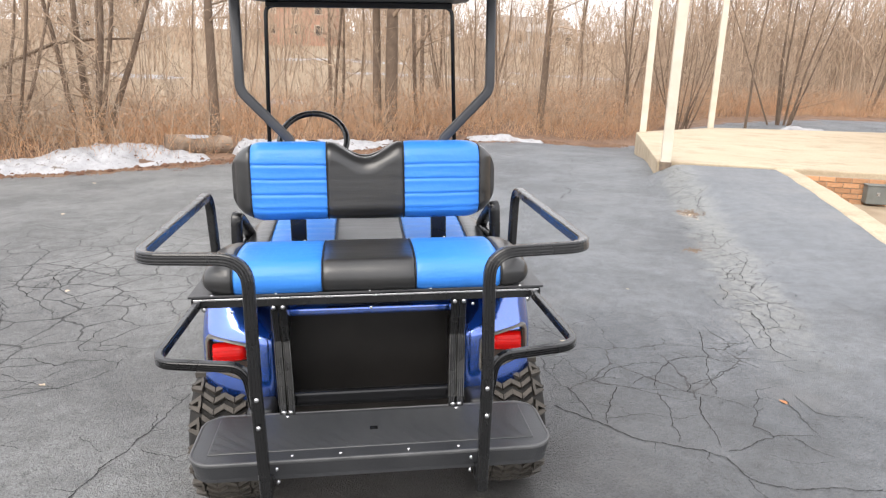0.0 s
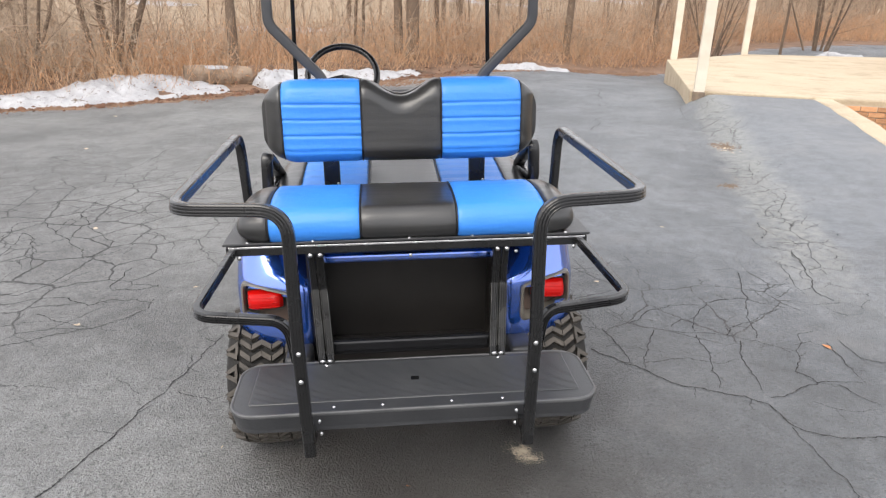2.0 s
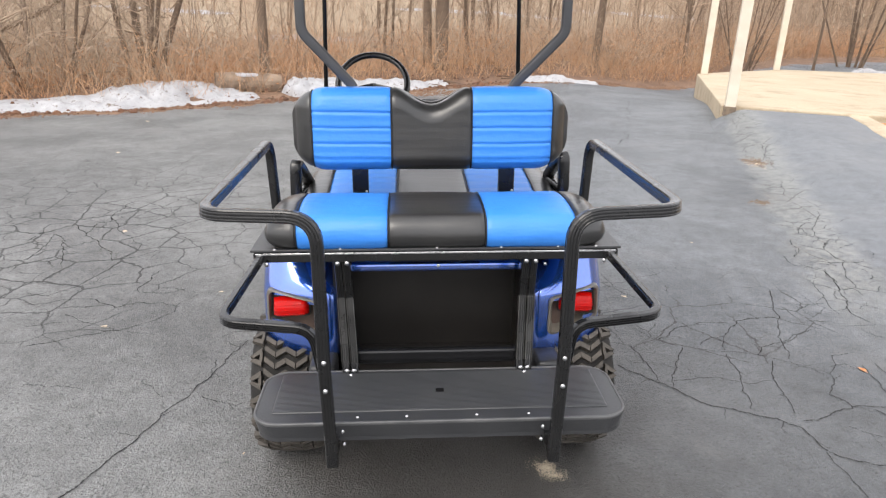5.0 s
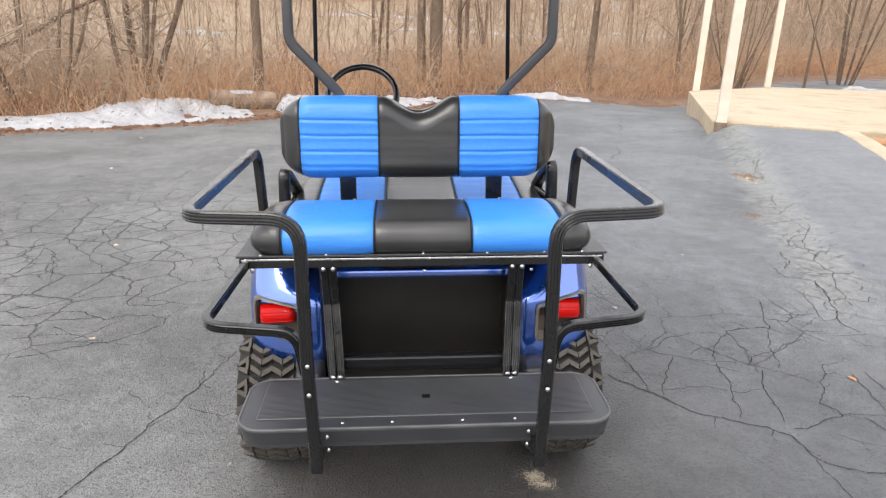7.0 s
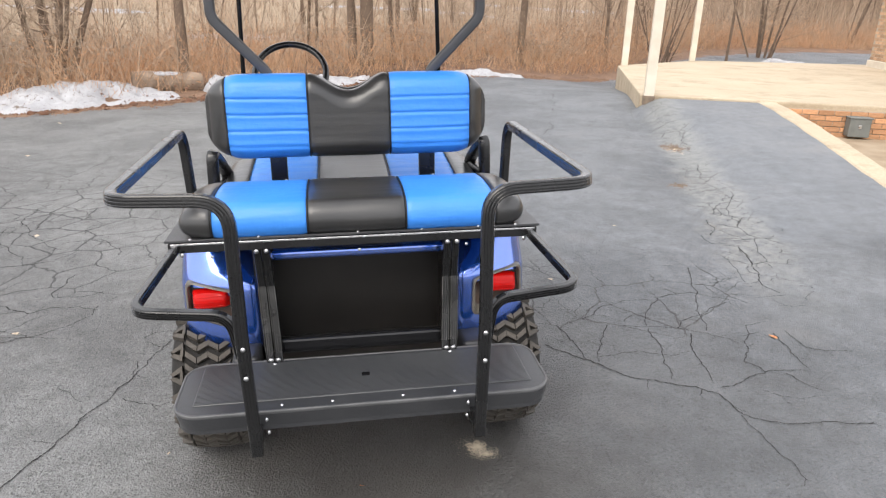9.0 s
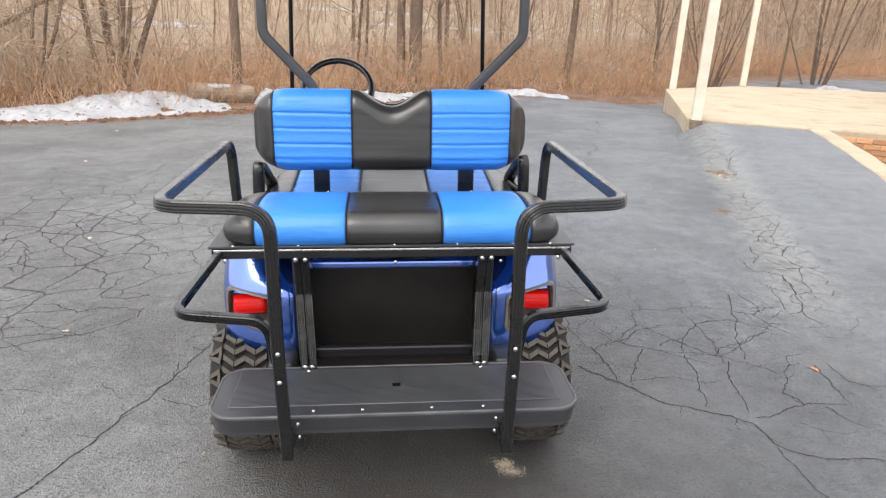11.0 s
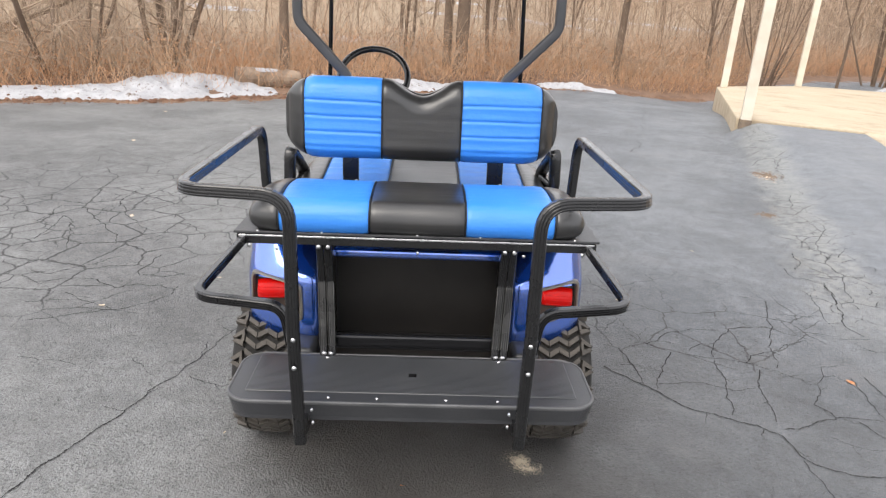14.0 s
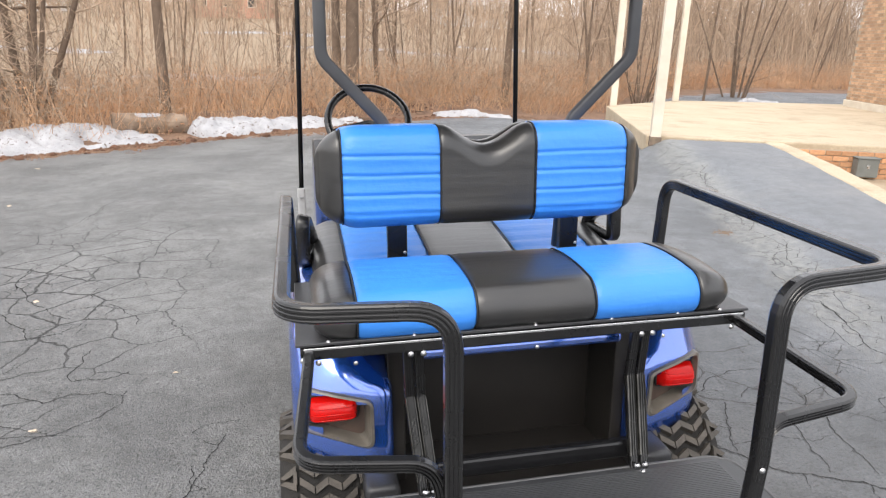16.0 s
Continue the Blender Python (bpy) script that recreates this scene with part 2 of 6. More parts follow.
def asphalt(name, base, base2, sealed, sealed2):
    """Worn asphalt of many stones with dark pits, a net of fine cracks in its oldest part, and a newer sealed coat laid over it
    beside the dock, with a dusty crumbled seam between the two."""
    m = bpy.data.materials.new(name)
    m.use_nodes = True
    n, l = m.node_tree.nodes, m.node_tree.links
    b = n["Principled BSDF"]
    geo = n.new("ShaderNodeNewGeometry")
    place = geo.outputs["Position"]

    def tex(kind, scale, det=5.0, vec=None, rough=0.5):
        t = n.new(kind)
        t.inputs["Scale"].default_value = scale
        if kind == "ShaderNodeTexNoise":
            t.inputs["Detail"].default_value = det
            t.inputs["Roughness"].default_value = rough
        l.new(vec or place, t.inputs["Vector"])
        return t

    def calc(op, a, c, e=None):
        t = n.new("ShaderNodeMath")
        t.operation = op
        for k, v in enumerate((a, c) if e is None else (a, c, e)):
            if isinstance(v, (int, float)):
                t.inputs[k].default_value = v
            else:
                l.new(v, t.inputs[k])
        return t.outputs[0]

    def rise(v, lo, hi, top=1.0):
        t = n.new("ShaderNodeMapRange")
        t.interpolation_type = "SMOOTHSTEP"
        t.inputs[1].default_value, t.inputs[2].default_value, t.inputs[4].default_value = lo, hi, top
        l.new(v, t.inputs[0])
        return t.outputs[0]

    def blend(f, a, c, kind="MIX"):
        t = n.new("ShaderNodeMixRGB")
        t.blend_type = kind
        for k, v in enumerate((f, a, c)):
            if isinstance(v, (int, float)):
                t.inputs[k].default_value = v
            elif isinstance(v, tuple):
                t.inputs[k].default_value = (*v, 1)
            else:
                l.new(v, t.inputs[k])
        return t.outputs[0]

    sep = n.new("ShaderNodeSeparateXYZ")
    l.new(place, sep.inputs[0])
    X, Y = sep.outputs[0], sep.outputs[1]
    wide = tex("ShaderNodeTexNoise", 0.8, 8, rough=0.62)
    broad = rise(wide.outputs[0], 0.32, 0.68)
    # across the dock's line, and along it
    across = calc("ADD", calc("MULTIPLY", calc("SUBTRACT", X, 4.02), 0.96), calc("MULTIPLY", calc("SUBTRACT", Y, 8.30), -0.281))
    along = calc("ADD", calc("MULTIPLY", calc("SUBTRACT", X, 4.02), 0.281), calc("MULTIPLY", calc("SUBTRACT", Y, 8.30), 0.96))
    rag = tex("ShaderNodeTexNoise", 2.4, 9, rough=0.66)
    ragged = calc("MULTIPLY", calc("SUBTRACT", rag.outputs[0], 0.5), 0.55)
    side = calc("ADD", across, ragged)
    reach = rise(calc("ADD", along, calc("MULTIPLY", ragged, 2.2)), -6.3, -5.4)
    short = calc("SUBTRACT", 1.0, rise(along, 0.0, 0.3))
    coat = calc("MULTIPLY", calc("MULTIPLY", rise(side, 0.12, 0.42), reach), short)
    old = blend(broad, base, base2)
    # a thin old blue-grey dressing on the dock's side of the drive
    dressed = rise(calc("ADD", X, ragged), 0.3, 1.5)
    old = blend(calc("MULTIPLY", dressed, 0.8), old, blend(broad, (0.092, 0.101, 0.113), (0.152, 0.164, 0.180)))
    fresh = blend(broad, sealed, sealed2)
    col = blend(coat, old, fresh)
    # stones, each a little lighter or darker, and pits
    stone = tex("ShaderNodeTexVoronoi", 150)
    sc = n.new("ShaderNodeSeparateColor")
    l.new(stone.outputs["Color"], sc.inputs[0])
    worn = calc("SUBTRACT", 1.0, calc("MAXIMUM", calc("MULTIPLY", coat, 0.7), calc("MULTIPLY", dressed, 0.28)))
    col = blend(calc("MULTIPLY", worn, 0.2), col, calc("MULTIPLY_ADD", sc.outputs[0], 0.5, 0.25), "OVERLAY")
    grit = tex("ShaderNodeTexNoise", 98, 5, rough=0.65)
    col = blend(calc("MULTIPLY", worn, 0.52), col, calc("MULTIPLY_ADD", grit.outputs[0], 1.4, -0.2), "OVERLAY")
    pit = rise(tex("ShaderNodeTexNoise", 75, 3, rough=0.5).outputs[0], 0.56, 0.64)
    col = blend(calc("MULTIPLY", calc("MULTIPLY", pit, worn), 0.5), col, (0.03, 0.03, 0.031))
    chip = calc("MULTIPLY", calc("GREATER_THAN", sc.outputs[1], 0.965), 0.3)
    col = blend(calc("MULTIPLY", chip, worn), col, (0.34, 0.33, 0.31))
    # cloudy wear at a hand's width
    mott = tex("ShaderNodeTexNoise", 8.0, 8, rough=0.72)
    col = blend(0.42, col, calc("MULTIPLY_ADD", mott.outputs[0], 1.5, -0.25), "OVERLAY")
    # net of fine cracks in the oldest part
    warp = tex("ShaderNodeTexNoise", 3.6, 7, rough=0.68)
    bend = n.new("ShaderNodeVectorMath")
    bend.operation = "MULTIPLY_ADD"
    bend.inputs[1].default_value = (0.15, 0.15, 0)
    l.new(warp.outputs["Color"], bend.inputs[0])
    l.new(place, bend.inputs[2])
    zone = calc("MULTIPLY", calc("MULTIPLY", rise(calc("MULTIPLY", X, -1), 0.75, 2.1), rise(calc("MULTIPLY", Y, -1), -6.5, -3.6)), rise(Y, 1.05, 2.3))
    band = calc("MULTIPLY", calc("MULTIPLY", rise(side, -0.06, 0.14), calc("SUBTRACT", 1.0, rise(side, 0.30, 0.52))), calc("MULTIPLY", rise(along, -7.6, -5.6), short))
    spot = n.new("ShaderNodeVectorMath")
    spot.operation = "DISTANCE"
    spot.inputs[1].default_value = (1.45, 1.95, 0.0)
    l.new(place, spot.inputs[0])
    patch = calc("SUBTRACT", 1.0, rise(calc("ADD", spot.outputs["Value"], ragged), 0.40, 0.95))
    zone = calc("MAXIMUM", zone, calc("MAXIMUM", calc("MULTIPLY", band, 0.5), calc("MULTIPLY", patch, 0.62)))
    line = 0.0
    for size, wide_by, lo, hi, seed in ((2.9, 0.030, 0.30, 0.46, 0.7), (5.0, 0.032, 0.42, 0.58, 1.7)):
        edge = tex("ShaderNodeTexVoronoi", size, vec=bend.outputs[0])
        edge.voronoi_dimensions = "2D"
        edge.feature = "DISTANCE_TO_EDGE"
        gap = rise(tex("ShaderNodeTexNoise", seed, 4).outputs[0], lo, hi)
        reachw = calc("MULTIPLY", calc("MULTIPLY", gap, zone), wide_by)
        hair = calc("MULTIPLY", calc("LESS_THAN", edge.outputs["Distance"], calc("MULTIPLY", reachw, calc("MULTIPLY_ADD", grit.outputs[0], 1.8, -0.1))), rise(reachw, 0.003, 0.010))
        line = calc("MAXIMUM", hair, line)
    col = blend(calc("MULTIPLY", line, 0.92), col, (0.028, 0.028, 0.029))
    # pale crumbled seam beside the sealed coat
    crumb = rise(tex("ShaderNodeTexNoise", 14.0, 9, rough=0.8).outputs[0], 0.30, 0.66)
    col = blend(calc("MULTIPLY", calc("MULTIPLY", calc("MULTIPLY", band, crumb), calc("SUBTRACT", 1.0, line)), 0.8), col, (0.275, 0.280, 0.264))
    # ragged dark brown patch below the cart's rear, and dusty scuffs
    dist = n.new("ShaderNodeVectorMath")
    dist.operation = "DISTANCE"
    dist.inputs[1].default_value = (0.10, 0.60, 0.0)
    l.new(place, dist.inputs[0])
    blot = tex("ShaderNodeTexNoise", 2.6, 6)
    near = calc("ADD", dist.outputs["Value"], calc("MULTIPLY", calc("SUBTRACT", blot.outputs[0], 0.5), 0.9))
    fall = calc("SUBTRACT", 1.0, rise(near, 0.25, 1.0))
    col = blend(calc("MULTIPLY", fall, 0.7), col, (0.044, 0.036, 0.029))
    # ragged darker grey patch on the drive right of the cart
    wet = n.new("ShaderNodeVectorMath")
    wet.operation = "DISTANCE"
    wet.inputs[1].default_value = (1.15, 0.75, 0.0)
    l.new(place, wet.inputs[0])
    side_dark = calc("SUBTRACT", 1.0, rise(calc("ADD", wet.outputs["Value"], calc("MULTIPLY", calc("SUBTRACT", blot.outputs[0], 0.5), 1.4)), 0.35, 1.35))
    col = blend(calc("MULTIPLY", side_dark, 0.45), col, (0.060, 0.060, 0.060))
    dust = rise(tex("ShaderNodeTexNoise", 1.1, 9, rough=0.6).outputs[0], 0.54, 0.80, 0.5)
    col = blend(dust, col, (0.225, 0.222, 0.22))
    l.new(col, b.inputs["Base Color"])
    gloss = n.new("ShaderNodeMapRange")
    gloss.inputs[3].default_value, gloss.inputs[4].default_value = 0.56, 0.52
    l.new(coat, gloss.inputs[0])
    l.new(gloss.outputs[0], b.inputs["Roughness"])
    height = calc("SUBTRACT", calc("ADD", calc("MULTIPLY", grit.outputs[0], 1.0), calc("MULTIPLY", stone.outputs["Distance"], -0.5)), calc("ADD", calc("MULTIPLY", pit, 0.35), line))
    bp = n.new("ShaderNodeBump")
    bp.inputs["Distance"].default_value = 0.0105
    l.new(calc("MULTIPLY", worn, 1.0), bp.inputs["Strength"])
    l.new(height, bp.inputs["Height"])
    l.new(bp.outputs[0], b.inputs["Normal"])
    return m


M_ASPHALT = asphalt("asphalt", (0.120, 0.122, 0.122), (0.214, 0.217, 0.214), (0.120, 0.130, 0.143), (0.150, 0.160, 0.174))

# ---------------------------------------------------------------- mesh helpers


def part(name, bm, material, parent=None, label="", smooth=False, loc=None):
    me = bpy.data.meshes.new(name)
    bmesh.ops.recalc_face_normals(bm, faces=bm.faces)
    bm.to_mesh(me)
    bm.free()
    me.materials.append(material)
    if smooth:
        for p in me.polygons:
            p.use_smooth = True
    ob = new(name, me)
    if loc:
        ob.location = loc
    if parent is not None:
        ob.parent = parent
    if label:
        tagged(ob, label)
    return ob


def raw(name, verts, faces, material, parent=None, smooth=False):
    me = bpy.data.meshes.new(name)
    me.from_pydata([tuple(v) for v in verts], [], faces)
    me.materials.append(material)
    if smooth:
        for p in me.polygons:
            p.use_smooth = True
    me.update()
    ob = new(name, me)
    if parent is not None:
        ob.parent = parent
    return ob


def thing(name, label, category, group="", at=(0, 0, 0)):
    ob = new(name)
    ob.empty_display_size = 0.1
    ob.location = at
    return tagged(ob, label, category, group)


def box(x0, x1, y0, y1, z0, z1, bevel=0.0, seg=2, bm=None):
    bm = bm or bmesh.new()
    vs = [bm.verts.new((x, y, z)) for x in (x0, x1) for y in (y0, y1) for z in (z0, z1)]
    fs = [(0, 1, 3, 2), (4, 6, 7, 5), (0, 4, 5, 1), (2, 3, 7, 6), (0, 2, 6, 4), (1, 5, 7, 3)]
    faces = [bm.faces.new([vs[i] for i in f]) for f in fs]
    if bevel:
        edges = {e for f in faces for e in f.edges}
        bmesh.ops.bevel(bm, geom=list(edges), offset=bevel, segments=seg, affect="EDGES", profile=0.5)
    return bm


def prism(outline, axis, a, b, bevel=0.0, seg=2):
    """A closed outline in the plane across axis ('x', 'y' or 'z'), pulled from a to b."""
    bm = bmesh.new()

    def spot(u, v, w):
        return {"x": (w, u, v), "y": (u, w, v), "z": (u, v, w)}[axis]

    lo = [bm.verts.new(spot(u, v, a)) for u, v in outline]
    hi = [bm.verts.new(spot(u, v, b)) for u, v in outline]
    f0, f1 = bm.faces.new(lo), bm.faces.new(hi)
    for i in range(len(outline)):
        j = (i + 1) % len(outline)
        bm.faces.new((lo[i], lo[j], hi[j], hi[i]))
    if bevel:
        bmesh.ops.bevel(bm, geom=list(f0.edges) + list(f1.edges), offset=bevel, segments=seg, affect="EDGES", profile=0.5)
    return bm


def fillet(pts, radius, seg=7):
    """A polyline with its corners rounded."""
    pts = [Vector(p) for p in pts]
    out = [pts[0]]
    for a, b, c in zip(pts, pts[1:], pts[2:]):
        u, v = (a - b).normalized(), (c - b).normalized()
        ang = u.angle(v)
        cut = min(radius / math.tan(ang / 2), 0.48 * (a - b).length, 0.48 * (c - b).length)
        p, q = b + u * cut, b + v * cut
        for k in range(seg + 1):
            s = k / seg
            out.append(p * (1 - s) ** 2 + b * 2 * s * (1 - s) + q * s * s)
    out.append(pts[-1])
    return out


def sweep(path, profile, normal, closed=False, bm=None, taper=None):
    """The closed profile (u along the normal, v across) carried along the path with as little twist as possible."""
    bm = bm or bmesh.new()
    path = [Vector(p) for p in path]
    nv = Vector(normal).normalized()
    rings, k = [], len(path)
    prev = None
    for i, p in enumerate(path):
        a = path[i - 1] if (i or closed) else p
        b = path[(i + 1) % k] if (i + 1 < k or closed) else p
        t = (b - a).normalized()
        if prev is not None:
            nv = prev.rotation_difference(t) @ nv
        nv = (nv - t * nv.dot(t)).normalized()
        prev = t
        side = t.cross(nv)
        s = taper[i] if taper else 1.0
        rings.append([bm.verts.new(p + nv * u * s + side * v * s) for u, v in profile])
    m = len(profile)
    for i in range(k if closed else k - 1):
        r, q = rings[i], rings[(i + 1) % k]
        for j in range(m):
            bm.faces.new((r[j], r[(j + 1) % m], q[(j + 1) % m], q[j]))
    if not closed:
        bm.faces.new(rings[0])
        bm.faces.new(rings[-1])
    return bm


def round_profile(r, n=12):
    return [(r * math.cos(2 * math.pi * i / n), r * math.sin(2 * math.pi * i / n)) for i in range(n)]


def grooved(w, h, groove=0.003):
    """A rounded square tube with three shallow grooves along its outer and inner faces; u is outward."""
    u, v = w / 2, h / 2
    c = 0.22 * min(w, h)
    out = []
    for sgn in (1, -1):
        vs = []
        for g in (-0.42, 0.0, 0.42):
            vs += [(g * v * 1.2 - 0.0026, 0), (g * v * 1.2 - 0.0011, 1), (g * v * 1.2 + 0.0011, 1), (g * v * 1.2 + 0.0026, 0)]
        if sgn > 0:
            out += [(u - c, -v), (u - 0.3 * c, -v + 0.3 * c)]
            out += [(u - (groove if d else 0), y) for y, d in vs]
            out += [(u - 0.3 * c, v - 0.3 * c), (u - c, v)]
        else:
            out += [(-u + c, v), (-u + 0.3 * c, v - 0.3 * c)]
            out += [(-u + (groove if d else 0), y) for y, d in reversed(vs)]
            out += [(-u + 0.3 * c, -v + 0.3 * c), (-u + c, -v)]
    return out


def rounded_rect(w, h, r, n=4):
    out = []
    for cx, cy, a0 in ((w / 2 - r, h / 2 - r, 0), (-w / 2 + r, h / 2 - r, 90), (-w / 2 + r, -h / 2 + r, 180), (w / 2 - r, -h / 2 + r, 270)):
        for k in range(n + 1):
            a = radians(a0 + 90 * k / n)
            out.append((cx + r * math.cos(a), cy + r * math.sin(a)))
    return out


def lathe(prof, n=40, axis_x=True):
    """Turns (radius, x) round the x axis."""
    bm = bmesh.new()
    rings = []
    for i in range(n):
        a = 2 * math.pi * i / n
        rings.append([bm.verts.new((x, r * math.cos(a), r * math.sin(a))) for r, x in prof])
    for i in range(n):
        p, q = rings[i], rings[(i + 1) % n]
        for j in range(len(prof) - 1):
            bm.faces.new((p[j], q[j], q[j + 1], p[j + 1]))
    return bm


def bolt(parent, at, d=(0, -1, 0), r=0.0075):
    """A domed hex-head bolt with its washer."""
    d = Vector(d).normalized()
    r *= 0.8
    bm = bmesh.new()
    prof = [(1.35, 0.0), (1.35, 0.18), (1.0, 0.2), (1.0, 0.55), (0.75, 0.85), (0.3, 1.0)]
    q = Vector((0, 0, 1)).rotation_difference(d)
    rings = [[bm.verts.new(q @ Vector((r * a * math.cos(k * math.pi / 4), r * a * math.sin(k * math.pi / 4), r * h))) for k in range(8)] for a, h in prof]
    for a, b in zip(rings, rings[1:]):
        for k in range(8):
            bm.faces.new((a[k], a[(k + 1) % 8], b[(k + 1) % 8], b[k]))
    bm.faces.new(rings[-1])
    ob = part("bolt", bm, M_CHROME, parent, smooth=True)
    ob.location = at
    return ob

# ---------------------------------------------------------------- ground and large structure
SLOPE = 0.0384          # the drive climbs towards the dock
DOCK_A, DOCK_B = Vector((4.02, 8.30)), Vector((5.41, 13.05))          # the dock's long left edge
DOCK_U = (DOCK_B - DOCK_A).normalized()
DOCK_R = Vector((DOCK_U.y, -DOCK_U.x))
DOCK_Z = 0.35


def dock(u, r):
    p = DOCK_A + DOCK_U * u + DOCK_R * r
    return p.x, p.y


def smooth(a, b, v):
    s = min(1.0, max(0.0, (v - a) / (b - a)))
    return s * s * (3 - 2 * s)


EDGE = [(-60, 2), (-24.07, 7.63), (-8.53, 8.46), (-5.59, 9.47), (-4.17, 9.98), (-3.07, 10.61), (-0.44, 12.41), (2.02, 13.84), (4.7, 14.82), (6.9, 16.2), (8.4, 18.2), (11, 20.6), (15, 23.5), (30, 27), (80, 26)]


def edge_line(x):
    """The drive's far edge."""
    for (a, ya), (b, yb) in zip(EDGE, EDGE[1:]):
        if x < b:
            return ya + (yb - ya) * max(0.0, (x - a) / (b - a))
    return EDGE[-1][1]


def ground_z(x, y):
    z = -0.045 + SLOPE * max(-14.0, min(x, 4.0)) + 0.02 * noise.noise((x * 0.25, y * 0.25, 0.3)) * smooth(3.5, 9, math.hypot(x, y - 1))
    # the drive dips a little beside the dock's far end
    z -= 0.25 * smooth(9.5, 14, y) * smooth(2.0, 5.6, x) * (1 - smooth(17, 22, y)) * (1 - smooth(6.6, 8.6, x))
    # and climbs gently beyond it
    z += 0.10 * smooth(15, 22, y) * smooth(6.5, 9.0, x)
    d = Vector((x, y)) - DOCK_A
    u, r = d.dot(DOCK_U), d.dot(DOCK_R)
    # past the ramp's kerb the ground is lower
    if u < 0.6:
        z -= 0.25 * smooth(1.8, 2.1, r) * smooth(-9.5, -6, u)
    e = y - edge_line(x)
    if e > 0:
        z += 0.2 * smooth(0, 1.6, e)
        z -= 0.7 * smooth(3, 14, e)
        z += 0.075 * max(0.0, min(e, 160) - 26)
        z += 0.12 * noise.noise((x * 0.5, y * 0.5, 2.0)) * smooth(0.3, 2, e)
    return z


def spread(lo, hi, fine_lo, fine_hi, step, growth=1.22):
    out = list(np.arange(fine_lo, fine_hi + 1e-6, step))
    s, v = step, fine_hi
    while v < hi:
        s *= growth
        v += s
        out.append(min(v, hi))
    s, v = step, fine_lo
    while v > lo:
        s *= growth
        v -= s
        out.insert(0, max(v, lo))
    return out


gx, gy = spread(-900, 900, -9, 15, 0.3), spread(-300, 1500, -2, 20, 0.3)
gverts = [(x, y, ground_z(x, y)) for y in gy for x in gx]
gfaces = [(j * len(gx) + i, j * len(gx) + i + 1, (j + 1) * len(gx) + i + 1, (j + 1) * len(gx) + i) for j in range(len(gy) - 1) for i in range(len(gx) - 1)]
ground = raw("ground", gverts, gfaces, M_ASPHALT, smooth=True)
tagged(ground, "grey cracked asphalt drive running into leaf-littered field", "ground", kind="structure")
ground.data.materials.append(M_LITTER)
ground.data.materials.append(M_ASPHALT)
ground.data.materials.append(M_DRYGRASS)
for p in ground.data.polygons:
    c = p.center
    d = Vector((c.x, c.y)) - DOCK_A
    u, r = d.dot(DOCK_U), d.dot(DOCK_R)
    if c.y > edge_line(c.x) - 0.45 + 0.2 * noise.noise((c.x * 1.5, c.y * 1.5, 0)):
        p.material_index = 1
    if c.y > edge_line(c.x) + 20:
        p.material_index = 3

# the sealed ramp up to the dock
def ramp_rise(x, y):
    d = Vector((x, y)) - DOCK_A
    u, r = d.dot(DOCK_U), d.dot(DOCK_R)
    if u > 0 or r > 1.8:
        return -0.02
    left = 0.06 - 0.14 * smooth(-3.0, 0.0, u)
    return 0.21 * smooth(-6.6, -0.2, u) * smooth(left - 0.15, left + 0.8 - 0.40 * smooth(-3.0, -0.3, u), r) - 0.012 * (1 - smooth(left - 0.05, left + 0.1, r) * smooth(-7.2, -6.0, u))


def drive_z(x, y):
    """Height of the drive or of the ramp that lies on it."""
    return ground_z(x, y) + max(0.0, ramp_rise(x, y))


rv, rf = [], []
for i in range(101):
    u = -8.0 + 7.95 * i / 100
    for q in range(25):
        r = -0.12 + 1.86 * q / 24
        x, y = dock(u, r)
        rv.append((x, y, ground_z(*dock(u, min(r, 1.6))) + ramp_rise(x, y)))
for i in range(100):
    for j in range(24):
        rf.append((i * 25 + j, i * 25 + j + 1, (i + 1) * 25 + j + 1, (i + 1) * 25 + j))
ramp = raw("ramp", rv, rf, M_ASPHALT, smooth=True)
tagged(ramp, "smooth blue-grey sealed asphalt ramp rising to the dock", "ramp", kind="structure")

# concrete dock with its side faces
top = [dock(0, 0), dock(0, 13.0), (18.0, 15.7), (8.3, 15.6), (5.75, 13.65), dock(5.38, 0)]
dock_ob = part("loading_dock", prism(top, "z", -0.7, DOCK_Z, 0.02, 2), M_CONCRETE)
tagged(dock_ob, "low pale concrete dock slab beside the drive", "dock", kind="structure")
kv, kf = [], []
for i in range(61):
    u = -8.5 + 8.5 * i / 60
    top_z = ground_z(*dock(u, 1.5)) + 0.21 * smooth(-6.6, -0.2, u) + 0.012 + 0.004 * noise.noise((u * 3, 0, 0))
    wob = 0.02 * noise.noise((u * 2.0, 3.0, 0)) + 0.016 * noise.noise((u * 7.0, 5.0, 0))
    for r, z in ((1.62, -0.7), (1.62, top_z - 0.02), (1.64, top_z), (1.86, top_z + 0.004), (1.88, top_z - 0.02), (1.88, -0.7)):
        kv.append((*dock(u, r + wob), z))
for i in range(60):
    for j in range(5):
        kf.append((i * 6 + j, i * 6 + j + 1, (i + 1) * 6 + j + 1, (i + 1) * 6 + j))
kf += [tuple(range(5, -1, -1)), tuple(range(360, 366))]
curb_ob = raw("kerb", kv, kf, M_CONCRETE)
tagged(curb_ob, "pale concrete kerb wall along the sealed ramp", "kerb", kind="structure")

